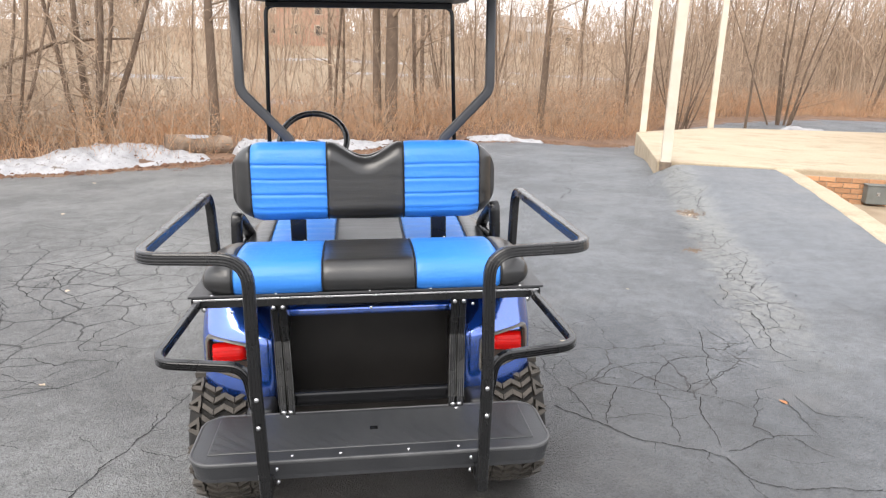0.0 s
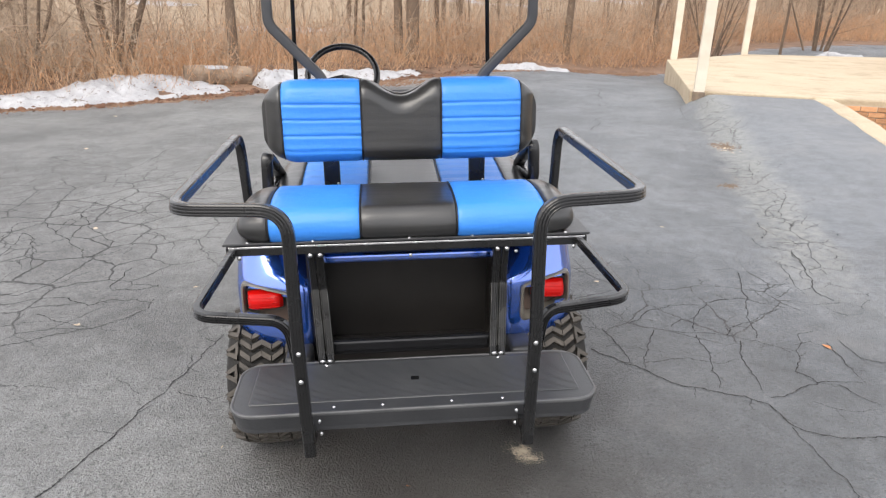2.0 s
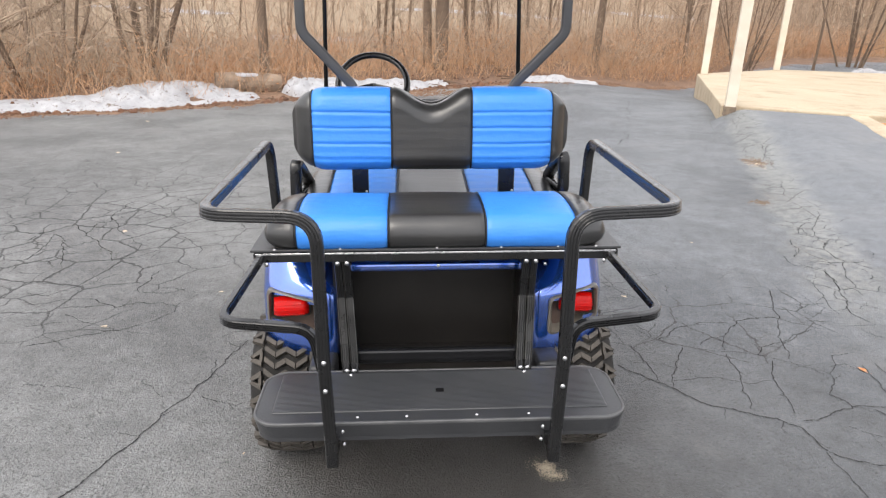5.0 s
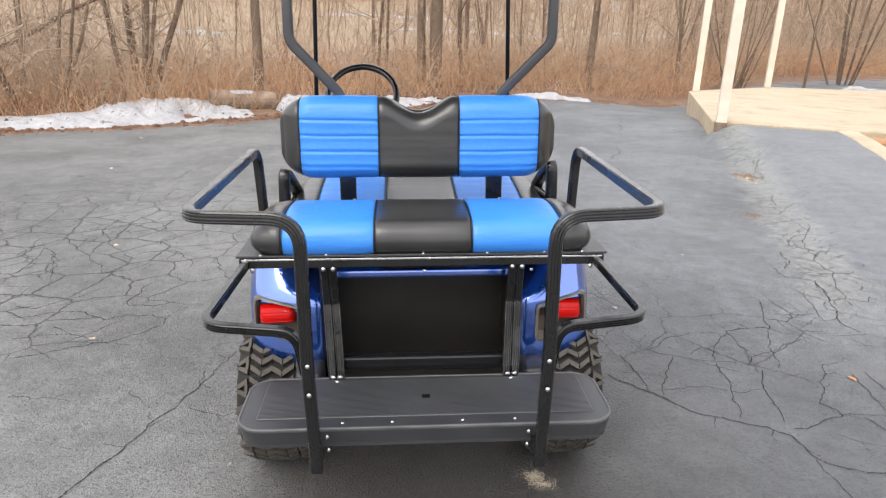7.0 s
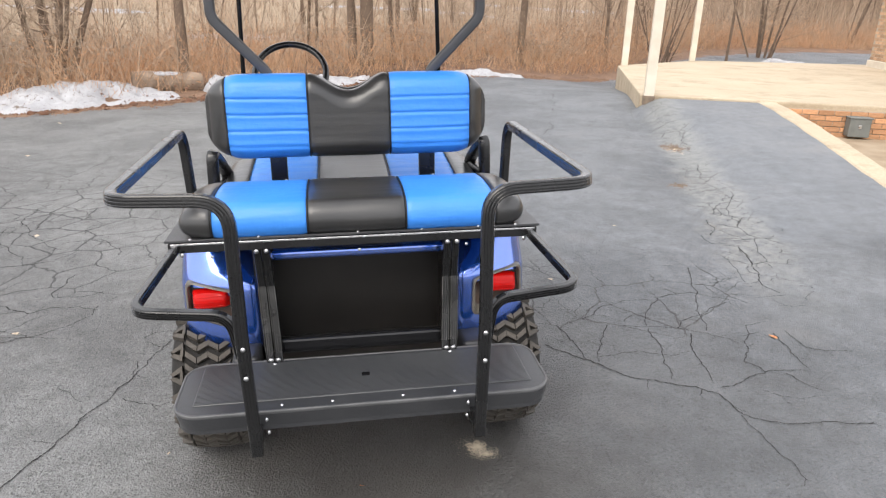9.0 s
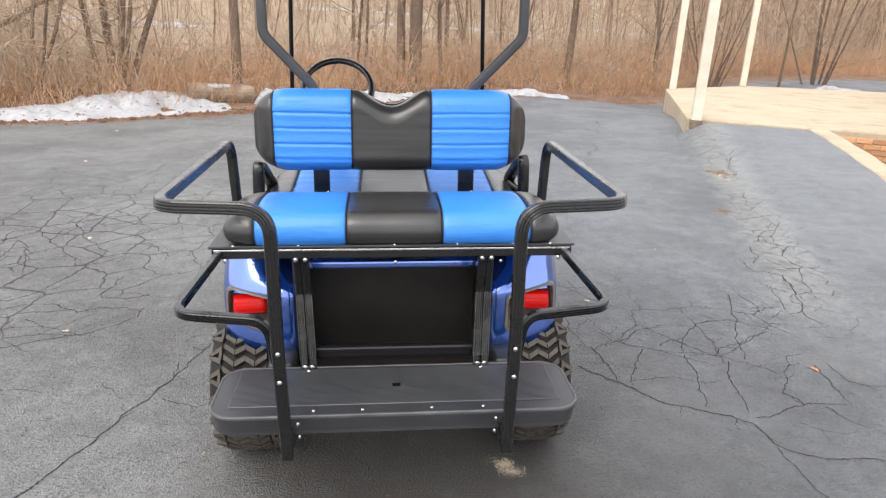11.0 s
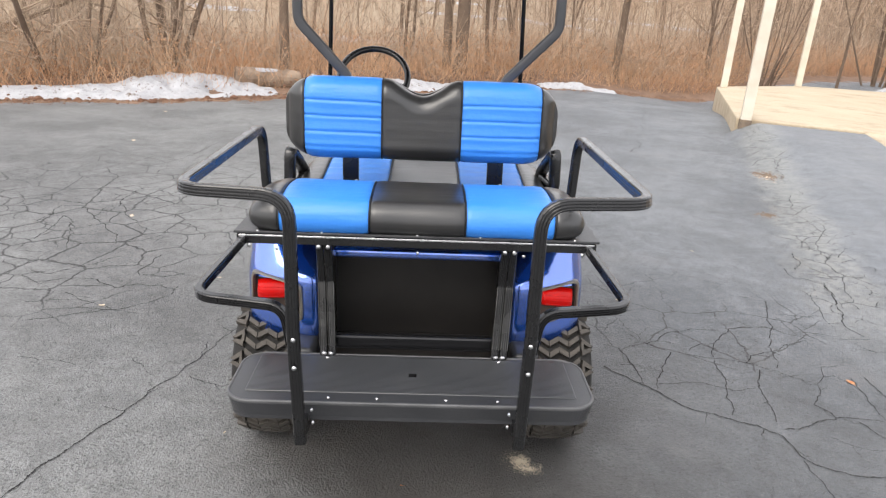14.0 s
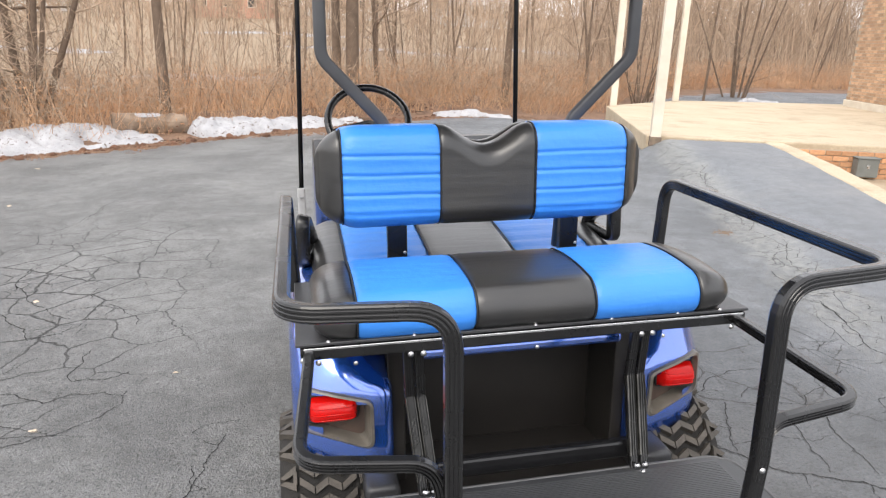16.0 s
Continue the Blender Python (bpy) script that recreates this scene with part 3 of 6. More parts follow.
# dry grass between the kerb and the building
lv0 = [(*dock(-8.4 + 8.3 * i / 40, 1.87 + 4.53 * j / 16), ground_z(*dock(-8.4 + 8.3 * i / 40, 1.87 + 4.53 * j / 16)) + 0.05) for i in range(41) for j in range(17)]
lf0 = [(i * 17 + j, i * 17 + j + 1, (i + 1) * 17 + j + 1, (i + 1) * 17 + j) for i in range(40) for j in range(16)]
lawn = raw("lawn", lv0, lf0, M_DRYGRASS, smooth=True)
tagged(lawn, "strip of dry winter grass beside the building", "lawn", kind="structure")

# brick building on the dock
wall_u0, wall_r = -6.0, 6.33
bw = part("wall_brick", prism([dock(wall_u0, wall_r + 0.012), dock(8.908, wall_r + 0.012), dock(8.908, wall_r + 7), dock(wall_u0, wall_r + 7)], "z", -0.6, 3.6), M_MORTAR)
tagged(bw, "reddish brown brick building wall on the dock", "wall", kind="structure")
base = part("wall_base", prism([dock(wall_u0, wall_r - 0.03), dock(8.94, wall_r - 0.03), dock(8.94, wall_r + 0.1), dock(wall_u0, wall_r + 0.1)], "z", DOCK_Z - 0.02, DOCK_Z + 0.16, 0.01, 1), M_POST)
tagged(base, "pale painted base course of the brick wall", "base course", kind="structure")


def post(x, y, z, w=0.135, rusty=False):
    t = thing("porch_post", "cream painted square post standing on the concrete dock", "post", "porch posts", at=(x, y, z))
    shaft = part("shaft", prism([(a * w / 2, b * w / 2) for a, b in ((-1, -1), (1, -1), (1, 1), (-1, 1))], "z", 0.0, 3.3, 0.008, 1), M_POST, t)
    if rusty:
        part("foot", prism([(a * (w / 2 + 0.012), b * (w / 2 + 0.012)) for a, b in ((-1, -1), (1, -1), (1, 1), (-1, 1))], "z", -0.02, 0.11, 0.004, 1), M_FOOT, t, "rusty dark steel foot")
    t.rotation_euler = (0, 0, -math.atan2(DOCK_U.x, DOCK_U.y))
    return t


post(4.12, 8.24, 0.235, rusty=True)
post(5.66, 13.42, DOCK_Z)
post(8.1, 15.35, DOCK_Z)

# ---------------------------------------------------------------- the golf cart
cart = thing("golf_cart", "lifted blue golf cart with blue and black vinyl seats", "golf cart")
cart.location, cart.rotation_euler = (0.019, 0.001, 0.009), (-0.0103, -0.0327, 0.0417)
RAIL = grooved(0.030, 0.032, 0.0013)


def cushion(name, parent, x0, x1, sect, material, pleats=(), stations=9, seam=0.0045, label="", cap0=False, cap1=False, endr=0.0):
    """Upholstered panel: the section sect(x) -> [(y, z, ny, nz, tuck)] lofted from x0 to x1, drawn in at its seams."""
    bm = bmesh.new()
    rings = []
    for i in range(stations):
        s = i / (stations - 1)
        s = 0.5 - 0.5 * math.cos(math.pi * s) if abs(x1 - x0) > 0.12 else s
        x = x0 + (x1 - x0) * s
        wide = abs(x1 - x0)
        pull = seam * (math.exp(-s * wide / 0.006) + math.exp(-(1 - s) * wide / 0.006))
        pts = sect(x)
        wob = [0.0015 * noise.noise((x * 9, y * 9, z * 9)) + 0.0009 * noise.noise((x * 3.5, y * 34, z * 34)) for y, z, *_ in pts]
        rings.append([bm.verts.new((x, y - ny * (pull + tk * (1 - 0.0 * s)) + ny * w, z - nz * (pull + tk) + nz * w)) for (y, z, ny, nz, tk), w in zip(pts, wob)])
    m = len(rings[0])
    for a, b in zip(rings, rings[1:]):
        for j in range(m):
            bm.faces.new((a[j], a[(j + 1) % m], b[(j + 1) % m], b[j]))
    bm.faces.new(rings[0])
    bm.faces.new(rings[-1])
    return part(name, bm, material, parent, label, smooth=True)


def section(y0, y1, z0, z1, r, n=6, per=14, lean=0.0, tucks=(), depth=0.0, crown=0.0, shrink=0.0):
    """A rounded rectangle in y and z with normals; tucks: heights of valleys across its rear face."""
    cy, cz = (y0 + y1) / 2, (z0 + z1) / 2
    hy, hz = max(0.01, (y1 - y0) / 2 - shrink), max(0.01, (z1 - z0) / 2 - shrink)
    r = min(r, hy * 0.98, hz * 0.98)
    pts = []
    corners = ((1, 1, 0), (-1, 1, 90), (-1, -1, 180), (1, -1, 270))
    for k, (sy, sz, a0) in enumerate(corners):
        for q in range(n + 1):
            a = radians(a0 + 90 * q / n)
            pts.append((cy + sy * (hy - r) + r * math.cos(a), cz + sz * (hz - r) + r * math.sin(a), math.cos(a), math.sin(a)))
        ny, nz = math.cos(radians(a0 + 90)), math.sin(radians(a0 + 90))
        a, b = pts[-1], None
        sy2, sz2, a2 = corners[(k + 1) % 4]
        end = (cy + sy2 * (hy - r) + r * math.cos(radians(a2)), cz + sz2 * (hz - r) + r * math.sin(radians(a2)))
        count = per if k in (0, 1) else 3
        if k == 1:
            count = per * 3
        for q in range(1, count):
            s = q / count
            pts.append((a[0] + (end[0] - a[0]) * s, a[1] + (end[1] - a[1]) * s, ny, nz))
    out = []
    for y, z, ny, nz in pts:
        tk = sum(depth * math.exp(-((z - t) / 0.0045) ** 2) - depth * 0.5 * math.exp(-((z - t) / 0.02) ** 2) for t in tucks) if ny < -0.2 else 0.0
        zz = z + crown * max(0, nz) * (1 - ((y - cy) / hy) ** 2)
        out.append((y + lean * (zz - cz), zz, ny, nz, tk))
    return out


# backrest shared by both benches
def back_dip(x):
    """The centre panel's top sinks in a wide soft V."""
    a = abs(x)
    return 0.060 * (0.5 + 0.5 * math.cos(math.pi * a / 0.138)) ** 0.9 if a < 0.138 else 0.0


def back_sect(x, tucks=()):
    ax = abs(x)
    e = max(0.0, ax - 0.375) / 0.1300
    sh = 0.115 * (1 - math.sqrt(max(0.0, 1 - min(e, 1.0) ** 2.1)))
    return section(0.893, 1.033, 0.973, 1.268 - back_dip(x), 0.062, n=16, lean=0.03, tucks=tucks, depth=0.0055, shrink=sh)


TUCKS = (1.021, 1.077, 1.133, 1.189)
backrest = part("backrest", box(-0.40, 0.40, 0.95, 0.98, 1.02, 1.18), M_BLACK_VINYL, cart, "padded bench backrest in blue and black vinyl")
cushion("centre_panel", backrest, -0.143, 0.143, back_sect, M_BLACK_VINYL, stations=25, label="black vinyl panel with a dipped top")
cushion("blue_panel", backrest, -0.425, -0.145, lambda x: back_sect(x, [t + 0.004 * noise.noise((x * 6, t * 40, 0.0)) - 0.012 * (x + 0.27) * (1 if x < 0 else 0) for t in TUCKS]), M_BLUE_VINYL, stations=22, label="pleated bright blue vinyl panel")
cushion("blue_panel", backrest, 0.145, 0.436, lambda x: back_sect(x, [t + 0.003 * noise.noise((x * 6, t * 40, 5.0)) - 0.002 for t in TUCKS]), M_BLUE_VINYL, stations=22, label="pleated bright blue vinyl panel")
cushion("end_panel", backrest, -0.500, -0.427, back_sect, M_BLACK_VINYL, stations=16)
cushion("end_panel", backrest, 0.438, 0.504, back_sect, M_BLACK_VINYL, stations=16)



# the forward half of the backrest stands a little higher behind the rear one
def lip_sect(x):
    e = max(0.0, abs(x) - 0.36) / 0.13
    sh = 0.05 * (1 - math.sqrt(max(0.0, 1 - min(e, 1.0) ** 2.1)))
    return section(1.000, 1.052, 1.12, 1.263 - sh - 0.9 * back_dip(x), 0.018, n=8, lean=0.03)


cushion("front_panel", backrest, -0.430, -0.146, lip_sect, M_BLUE_VINYL, stations=10)
cushion("front_panel", backrest, 0.146, 0.435, lip_sect, M_BLUE_VINYL, stations=10)
cushion("front_panel", backrest, -0.144, 0.144, lip_sect, M_BLACK_VINYL, stations=21)


def piping(parent, x, sect, r=0.0022):
    pts = [(x, y - ny * 0.0015, z - nz * 0.0015) for y, z, ny, nz, tk in sect(x)]
    part("piping", sweep(pts, round_profile(r, 6), (1, 0, 0), closed=True), M_PIPING, parent, smooth=True)


for px in (-0.426, -0.144, 0.144, 0.437):
    piping(backrest, px, back_sect)


seam_pts = []
for k in range(29):
    sxx = -0.138 + 0.276 * k / 28
    dz = back_dip(sxx)
    seam_pts.append((sxx, 0.9125 - 0.003 * (1 - abs(sxx) / 0.138), 1.268 - dz - 0.036))
part("seam", sweep(seam_pts, round_profile(0.0022, 6), (0, 0, 1)), M_PIPING, backrest, smooth=True)


# rear bench seat
def seat_sect(x):
    e = max(0.0, abs(x) - 0.42) / 0.115
    sh = 0.05 * (1 - math.sqrt(max(0.0, 1 - min(e, 1.0) ** 2.6)))
    return section(0.437, 0.80, 0.8205, 0.926, 0.058, n=10, crown=0.018, shrink=sh, lean=0.0)


rear_seat = part("rear_seat", box(-0.46, 0.46, 0.50, 0.77, 0.835, 0.88), M_BLACK_VINYL, cart, "flip seat cushion in blue and black vinyl")
cushion("centre_panel", rear_seat, -0.150, 0.150, seat_sect, M_BLACK_VINYL, stations=13)
cushion("blue_panel", rear_seat, -0.432, -0.152, seat_sect, M_BLUE_VINYL, stations=13, label="smooth bright blue vinyl panel")
cushion("blue_panel", rear_seat, 0.152, 0.432, seat_sect, M_BLUE_VINYL, stations=13, label="smooth bright blue vinyl panel")
cushion("end_panel", rear_seat, -0.533, -0.434, seat_sect, M_BLACK_VINYL, stations=14)
cushion("end_panel", rear_seat, 0.434, 0.533, seat_sect, M_BLACK_VINYL, stations=14)
for px in (-0.433, -0.151, 0.151, 0.433):
    piping(rear_seat, px, seat_sect)


# front bench seat, tipped back a little, with fine pleats across its blue panels
def front_sect(x, fine=False):
    e = max(0.0, abs(x - 0.012) - 0.42) / 0.11
    sh = 0.05 * (1 - math.sqrt(max(0.0, 1 - min(e, 1.0) ** 2.6)))
    pts = [(y, z + 0.13 * (y - 1.0), ny, nz, tk) for y, z, ny, nz, tk in section(0.90, 1.56, 0.680, 0.790, 0.045, crown=0.014, shrink=sh, per=28)]
    if fine:
        pts = [(y, z, ny, nz, 0.0045 * (0.5 + 0.5 * math.cos(y * 2 * math.pi / 0.028)) if nz > 0.5 else 0) for y, z, ny, nz, tk in pts]
    return pts


front_seat = part("front_seat", box(-0.46, 0.46, 0.95, 1.48, 0.67, 0.74), M_BLACK_VINYL, cart, "front bench cushion in blue and black vinyl")
cushion("centre_panel", front_seat, -0.131, 0.161, front_sect, M_BLACK_VINYL, stations=9)
cushion("blue_panel", front_seat, -0.408, -0.133, lambda x: front_sect(x, True), M_BLUE_VINYL, stations=9, label="finely pleated blue vinyl panel")
cushion("blue_panel", front_seat, 0.163, 0.434, lambda x: front_sect(x, True), M_BLUE_VINYL, stations=9, label="finely pleated blue vinyl panel")
cushion("end_panel", front_seat, -0.518, -0.410, front_sect, M_BLACK_VINYL, stations=14)
cushion("end_panel", front_seat, 0.436, 0.542, front_sect, M_BLACK_VINYL, stations=14)
for px in (-0.409, -0.132, 0.162, 0.435):
    piping(front_seat, px, front_sect)

# backrest carriers
for sx in (-1, 1):
    cx = 0.274 * sx + 0.010
    arm = part("backrest_bracket", box(cx - 0.03, cx + 0.03, 0.962, 0.990, 0.70, 1.06, 0.004), M_BLACK_METAL, cart)
    bolt(arm, (cx + 0.022, 0.961, 0.885), (0, -1, 0), 0.005)

# grab rails
for sx in (-1, 1):
    path = fillet([(0.303 * sx, 0.028, 0.355), (0.309 * sx, 0.0, 0.70), (0.309 * sx, 0.0, 1.067), (0.588 * sx, 0.032, 1.068), (0.582 * sx, 0.915, 1.082), (0.572 * sx, 0.925, 0.80)], 0.075, 8)
    # wider bend where the upright leaves for the side
    rail = part("grab_rail", sweep(path, RAIL, (0, -1, 0)), M_BLACK_METAL, cart, "black ridged tube grab rail", smooth=False)
    foot = part("foot_bracket", prism([(0.0425, 0.355), (0.16, 0.34), (0.18, 0.370), (0.16, 0.371), (0.0425, 0.42)], "x", 0.303 * sx - 0.011, 0.303 * sx + 0.011, 0.003), M_BLACK_METAL, cart)
    bolt(rail, (0.307 * sx, -0.015, 0.688), r=0.0062)
    bolt(rail, (0.307 * sx, -0.013, 0.606), r=0.0062)
    for k, (bx, bz) in enumerate(((0.275, 0.445), (0.272, 0.405))):
        bolt(rail, (bx * sx, 0.05, bz), (-sx, -0.4, 0), 0.0062)
    low = fillet([(0.545 * sx, 0.45, 0.805), (0.577 * sx, 0.055, 0.775), (0.335 * sx, 0.026, 0.764), (0.315 * sx, 0.012, 0.655)], 0.06, 7)
    lower = part("side_rail", sweep(low, grooved(0.024, 0.026), (sx, 0, 0)), M_BLACK_METAL, cart, "black ridged lower side rail")
    bolt(lower, (0.56 * sx, 0.43, 0.80), (sx, -0.6, 0), 0.007)
    bolt(lower, (0.525 * sx, 0.435, 0.79), (sx * 0.2, -1, 0), 0.007)

# seat frame rail and plate
crossbar = part("seat_rail", box(-0.565, 0.57, 0.445, 0.475, 0.792, 0.822, 0.003), M_BLACK_METAL, cart, "black rail under the seat with a bright edge")
part("bright_edge", box(-0.557, 0.562, 0.4425, 0.447, 0.8165, 0.8225, 0.001, 1), M_ALU, crossbar)
part("seat_plate", box(-0.575, 0.58, 0.449, 0.90, 0.8235, 0.8315, 0.002, 1), M_PLASTIC, cart)
for sx in (-1, 1):
    for dx in (-0.015, 0.015):
        bolt(crossbar, ((0.295 + 0.0) * sx + dx, 0.4445, 0.787), r=0.007)
for bx in (-0.44, 0.003, 0.34):
    bolt(crossbar, (bx, 0.4445, 0.777), r=0.005)
for bx in (-0.5, -0.3, 0.0, 0.2, 0.38, 0.5):
    bolt(crossbar, (bx, 0.455, 0.832), (0, -0.3, 1), 0.005)

# twin seat support posts
for sx in (-1, 1):
    for dx in (-0.014, 0.014):
        bend_at, low_end = (0.294 * sx + dx, 0.492, 0.655), (0.277 * sx + dx, 0.398, 0.43)
        sp = part("support_post", sweep(fillet([(0.300 * sx + dx, 0.487, 0.80), bend_at, low_end], 0.03, 4), grooved(0.02, 0.023, 0.002), (0, -1, 0)), M_BLACK_METAL, cart)
        # an added shell carries the lit stretch of the post as brighter metal
        mid = Vector(bend_at).lerp(Vector(low_end), 0.86)
        part("sheen_shell", sweep([Vector(bend_at).lerp(Vector(low_end), 0.02), mid], grooved(0.023, 0.0262, 0.004), (0, -1, 0)), M_SHEEN, sp, "added brighter ridged shell standing for light on the post")
    for bx, by, bz in ((0.266, 0.40, 0.447), (0.288, 0.40, 0.447), (0.275, 0.385, 0.437)):
        bolt(cart, (bx * sx, by - 0.015, bz), (0, -0.8, 0.6), 0.0075)

# rear bag well
well = part("bag_well", box(-0.345, 0.345, 0.80, 0.815, 0.30, 0.80, 0.003), M_WELL, cart, "black plastic bag well")
for sx in (-1, 1):
    part("well_side", box(min(0.30 * sx, 0.345 * sx), max(0.30 * sx, 0.345 * sx), 0.62, 0.80, 0.30, 0.79, 0.004), M_WELL, well)
part("well_floor", box(-0.345, 0.345, 0.47, 0.80, 0.30, 0.33, 0.004), M_WELL, well)
part("well_lip", box(-0.30, 0.30, 0.44, 0.47, 0.435, 0.486, 0.008), M_BLACK_GLOSS, well)
part("rear_apron", box(-0.28, 0.285, 0.555, 0.64, 0.715, 0.745, 0.010, 3), M_BLUE_PAINT, cart, "glossy blue painted body edge")

# rear quarters
for sx in (-1, 1):
    def sweepback(x):
        return 0.055 * max(0.0, (x - 0.36) / 0.22) ** 1.1 - 0.01

    # body skin: a profile in y and z, carried outward and drawn in towards both ends
    prof = [(0.70, 0.372), (0.61, 0.378), (0.585, 0.40), (0.582, 0.45), (0.583, 0.470), (0.584, 0.481), (0.585, 0.492), (0.586, 0.52), (0.586, 0.56), (0.587, 0.588), (0.588, 0.612), (0.593, 0.632), (0.607, 0.660), (0.624, 0.690), (0.644, 0.722), (0.662, 0.745), (0.690, 0.763), (0.73, 0.773), (0.82, 0.778), (1.30, 0.778)]
    xs = [0.335, 0.338, 0.346, 0.362, 0.400, 0.44, 0.48, 0.52, 0.545, 0.566, 0.580, 0.590, 0.596, 0.598]
    skin = bmesh.new()
    rows = []
    for x in xs:
        ei, eo = max(0.0, (0.362 - x) / 0.027), max(0.0, (x - 0.50) / 0.098)
        ins = 0.028 * (1 - math.sqrt(max(0, 1 - ei ** 2)))
        row = []
        for y, z in prof:
            drop = (0.06 * (1 - math.sqrt(max(0, 1 - min(1, eo) ** 2)))) * smooth(0.5, 0.78, z) + 0.075 * (1 - smooth(0.35, 0.46, x)) * smooth(0.60, 0.76, z)
            back = 0.07 * (1 - math.sqrt(max(0, 1 - min(1, eo) ** 2.4))) + sweepback(x)
            lift = 0.035 * smooth(0.46, 0.60, x) * (1 - smooth(0.40, 0.5, z))
            row.append(skin.verts.new((x * sx, y + ins + (back if y < 1.2 else 0), z - drop + lift - ins * 0.5 * (1 if z > 0.6 else -1))))
        rows.append(row)
    for i, (a, b) in enumerate(zip(rows, rows[1:])):
        for k in range(len(prof) - 1):
            # the lamp's bowl sits in an opening of the skin
            if 0.39 < xs[i] < 0.56 and (0.46 if xs[i] < 0.43 else 0.475 if xs[i] < 0.47 else 0.485 if xs[i] < 0.51 else 0.50) < prof[k][1] < (0.585 if xs[i] < 0.47 else 0.61):
                continue
            skin.faces.new((a[k], a[k + 1], b[k + 1], b[k]))
    # inner and outer flanks close the shell
    for row, dx in ((rows[0], 0.0), (rows[-1], 0.0)):
        skin.faces.new(row + [skin.verts.new((row[0].co.x, 1.30, 0.43))])
    quarter = part("rear_quarter", skin, M_BLUE_PAINT, cart, "glossy blue rear body quarter", smooth=True)
    cup = [(p.x, p.y) for p in fillet([(0.48, 0.619, 0), (0.574, 0.634, 0), (0.578, 0.507, 0), (0.388, 0.460, 0), (0.390, 0.603, 0), (0.48, 0.619, 0)], 0.026, 5)][:-1]
    ctr = Vector((0.482, 0.552))
    ring = bmesh.new()
    def loop(scale, y):
        return [ring.verts.new(((ctr.x + (a - ctr.x) * scale) * sx, y + sweepback(ctr.x + (a - ctr.x) * scale) + 0.012 * max(0, (a - 0.5) / 0.07), ctr.y + (b - ctr.y) * scale)) for a, b in cup]
    loops = [loop(1.02, 0.596), loop(1.0, 0.577), loop(0.92, 0.573), loop(0.87, 0.585), loop(0.76, 0.625)]
    for a, b in zip(loops, loops[1:]):
        for k in range(len(cup)):
            ring.faces.new((a[k], a[(k + 1) % len(cup)], b[(k + 1) % len(cup)], b[k]))
    tail = part("tail_light", ring, M_BEZEL, cart, "red tail lamp in a dusty bezel", smooth=False)
    pan = bmesh.new()
    pan.faces.new([pan.verts.new(((ctr.x + (a - ctr.x) * 0.78) * sx, 0.624 + sweepback(a), ctr.y + (b - ctr.y) * 0.78)) for a, b in cup])
    part("lamp_pan", pan, M_PAN, tail)
    lens = bmesh.new()
    grid = []
    for i in range(17):
        u = -1 + i / 8
        grid.append([lens.verts.new(((0.4920 + 0.0635 * u) * sx, 0.610 + sweepback(0.4920 + 0.0635 * u) - 0.050 * (1 - abs(u) ** 8) ** 0.5 * (1 - abs(v) ** 2.2) ** 0.5, 0.5715 - 0.0095 * u + 0.0375 * v * (1 - 0.12 * abs(u) ** 3))) for v in [-1 + j / 7 for j in range(15)]])
    for p, q in zip(grid, grid[1:]):
        for j in range(14):
            lens.faces.new((p[j], p[j + 1], q[j + 1], q[j]))
    lens_ob = part("lens", lens, M_LENS, tail, "bright red lens", smooth=True)
    # moulded ribs across the lens and a dark gasket round its foot
    for v in (-0.45, 0.0, 0.45):
        rib_pts = [((0.4920 + 0.0635 * u) * sx, 0.6095 + sweepback(0.4920 + 0.0635 * u) - 0.050 * (1 - abs(u) ** 8) ** 0.5 * (1 - abs(v) ** 2.2) ** 0.5, 0.5715 - 0.0095 * u + 0.0375 * v) for u in [-0.9 + 0.15 * q for q in range(13)]]
        part("lens_rib", sweep(rib_pts, round_profile(0.0016, 6), (0, 0, 1)), M_LENS, lens_ob, smooth=True)
    gask = [(p.x * sx, 0.606 + sweepback(p.x), p.y) for p in fillet([(0.492, 0.609, 0), (0.556, 0.609, 0), (0.556, 0.533, 0), (0.428, 0.533, 0), (0.428, 0.609, 0), (0.492, 0.609, 0)], 0.012, 4)][:-1]
    part("gasket", sweep([(a, b, c - 0.155 * (abs(a) - 0.492)) for a, b, c in gask], round_profile(0.004, 6), (0, 1, 0), closed=True), M_PIPING, lens_ob, smooth=True)
    part("bumper_block", box(min(0.335 * sx, 0.425 * sx), max(0.335 * sx, 0.425 * sx), 0.47, 0.60, 0.315, 0.415, 0.018, 3), M_PLASTIC, cart, "dark rubber bumper block", smooth=True)
    part("inner_fender", box(min(0.33 * sx, 0.345 * sx), max(0.33 * sx, 0.345 * sx), 0.62, 1.3, 0.33, 0.77), M_WELL, cart)

# footrest
step_bm = prism([(a, b + 0.254) for a, b in rounded_rect(1.078, 0.300, 0.075, 12)], "z", 0.374, 0.436, 0.011, 3)
for v in step_bm.verts:
    if v.co.z < 0.40:
        v.co.x *= 0.985
        v.co.y = 0.254 + (v.co.y - 0.254) * 0.94
step = part("footrest", step_bm, M_PLASTIC, cart, "dark grey plastic rear footrest")
# pale strip along the bevel: wear plus a painted sky highlight
rim_line = [(a, b + 0.254, 0.4325) for a, b in rounded_rect(1.072, 0.294, 0.072, 8)]
part("rim", sweep(rim_line, rounded_rect(0.011, 0.009, 0.003, 2), (0, 0, 1), closed=True), M_RIM, step, "worn pale edge with its sky glint painted in", smooth=True)
part("tread_mat", box(-0.487, 0.487, 0.158, 0.378, 0.435, 0.439, 0.002, 1), M_MAT, step, "finely ribbed grey tread")
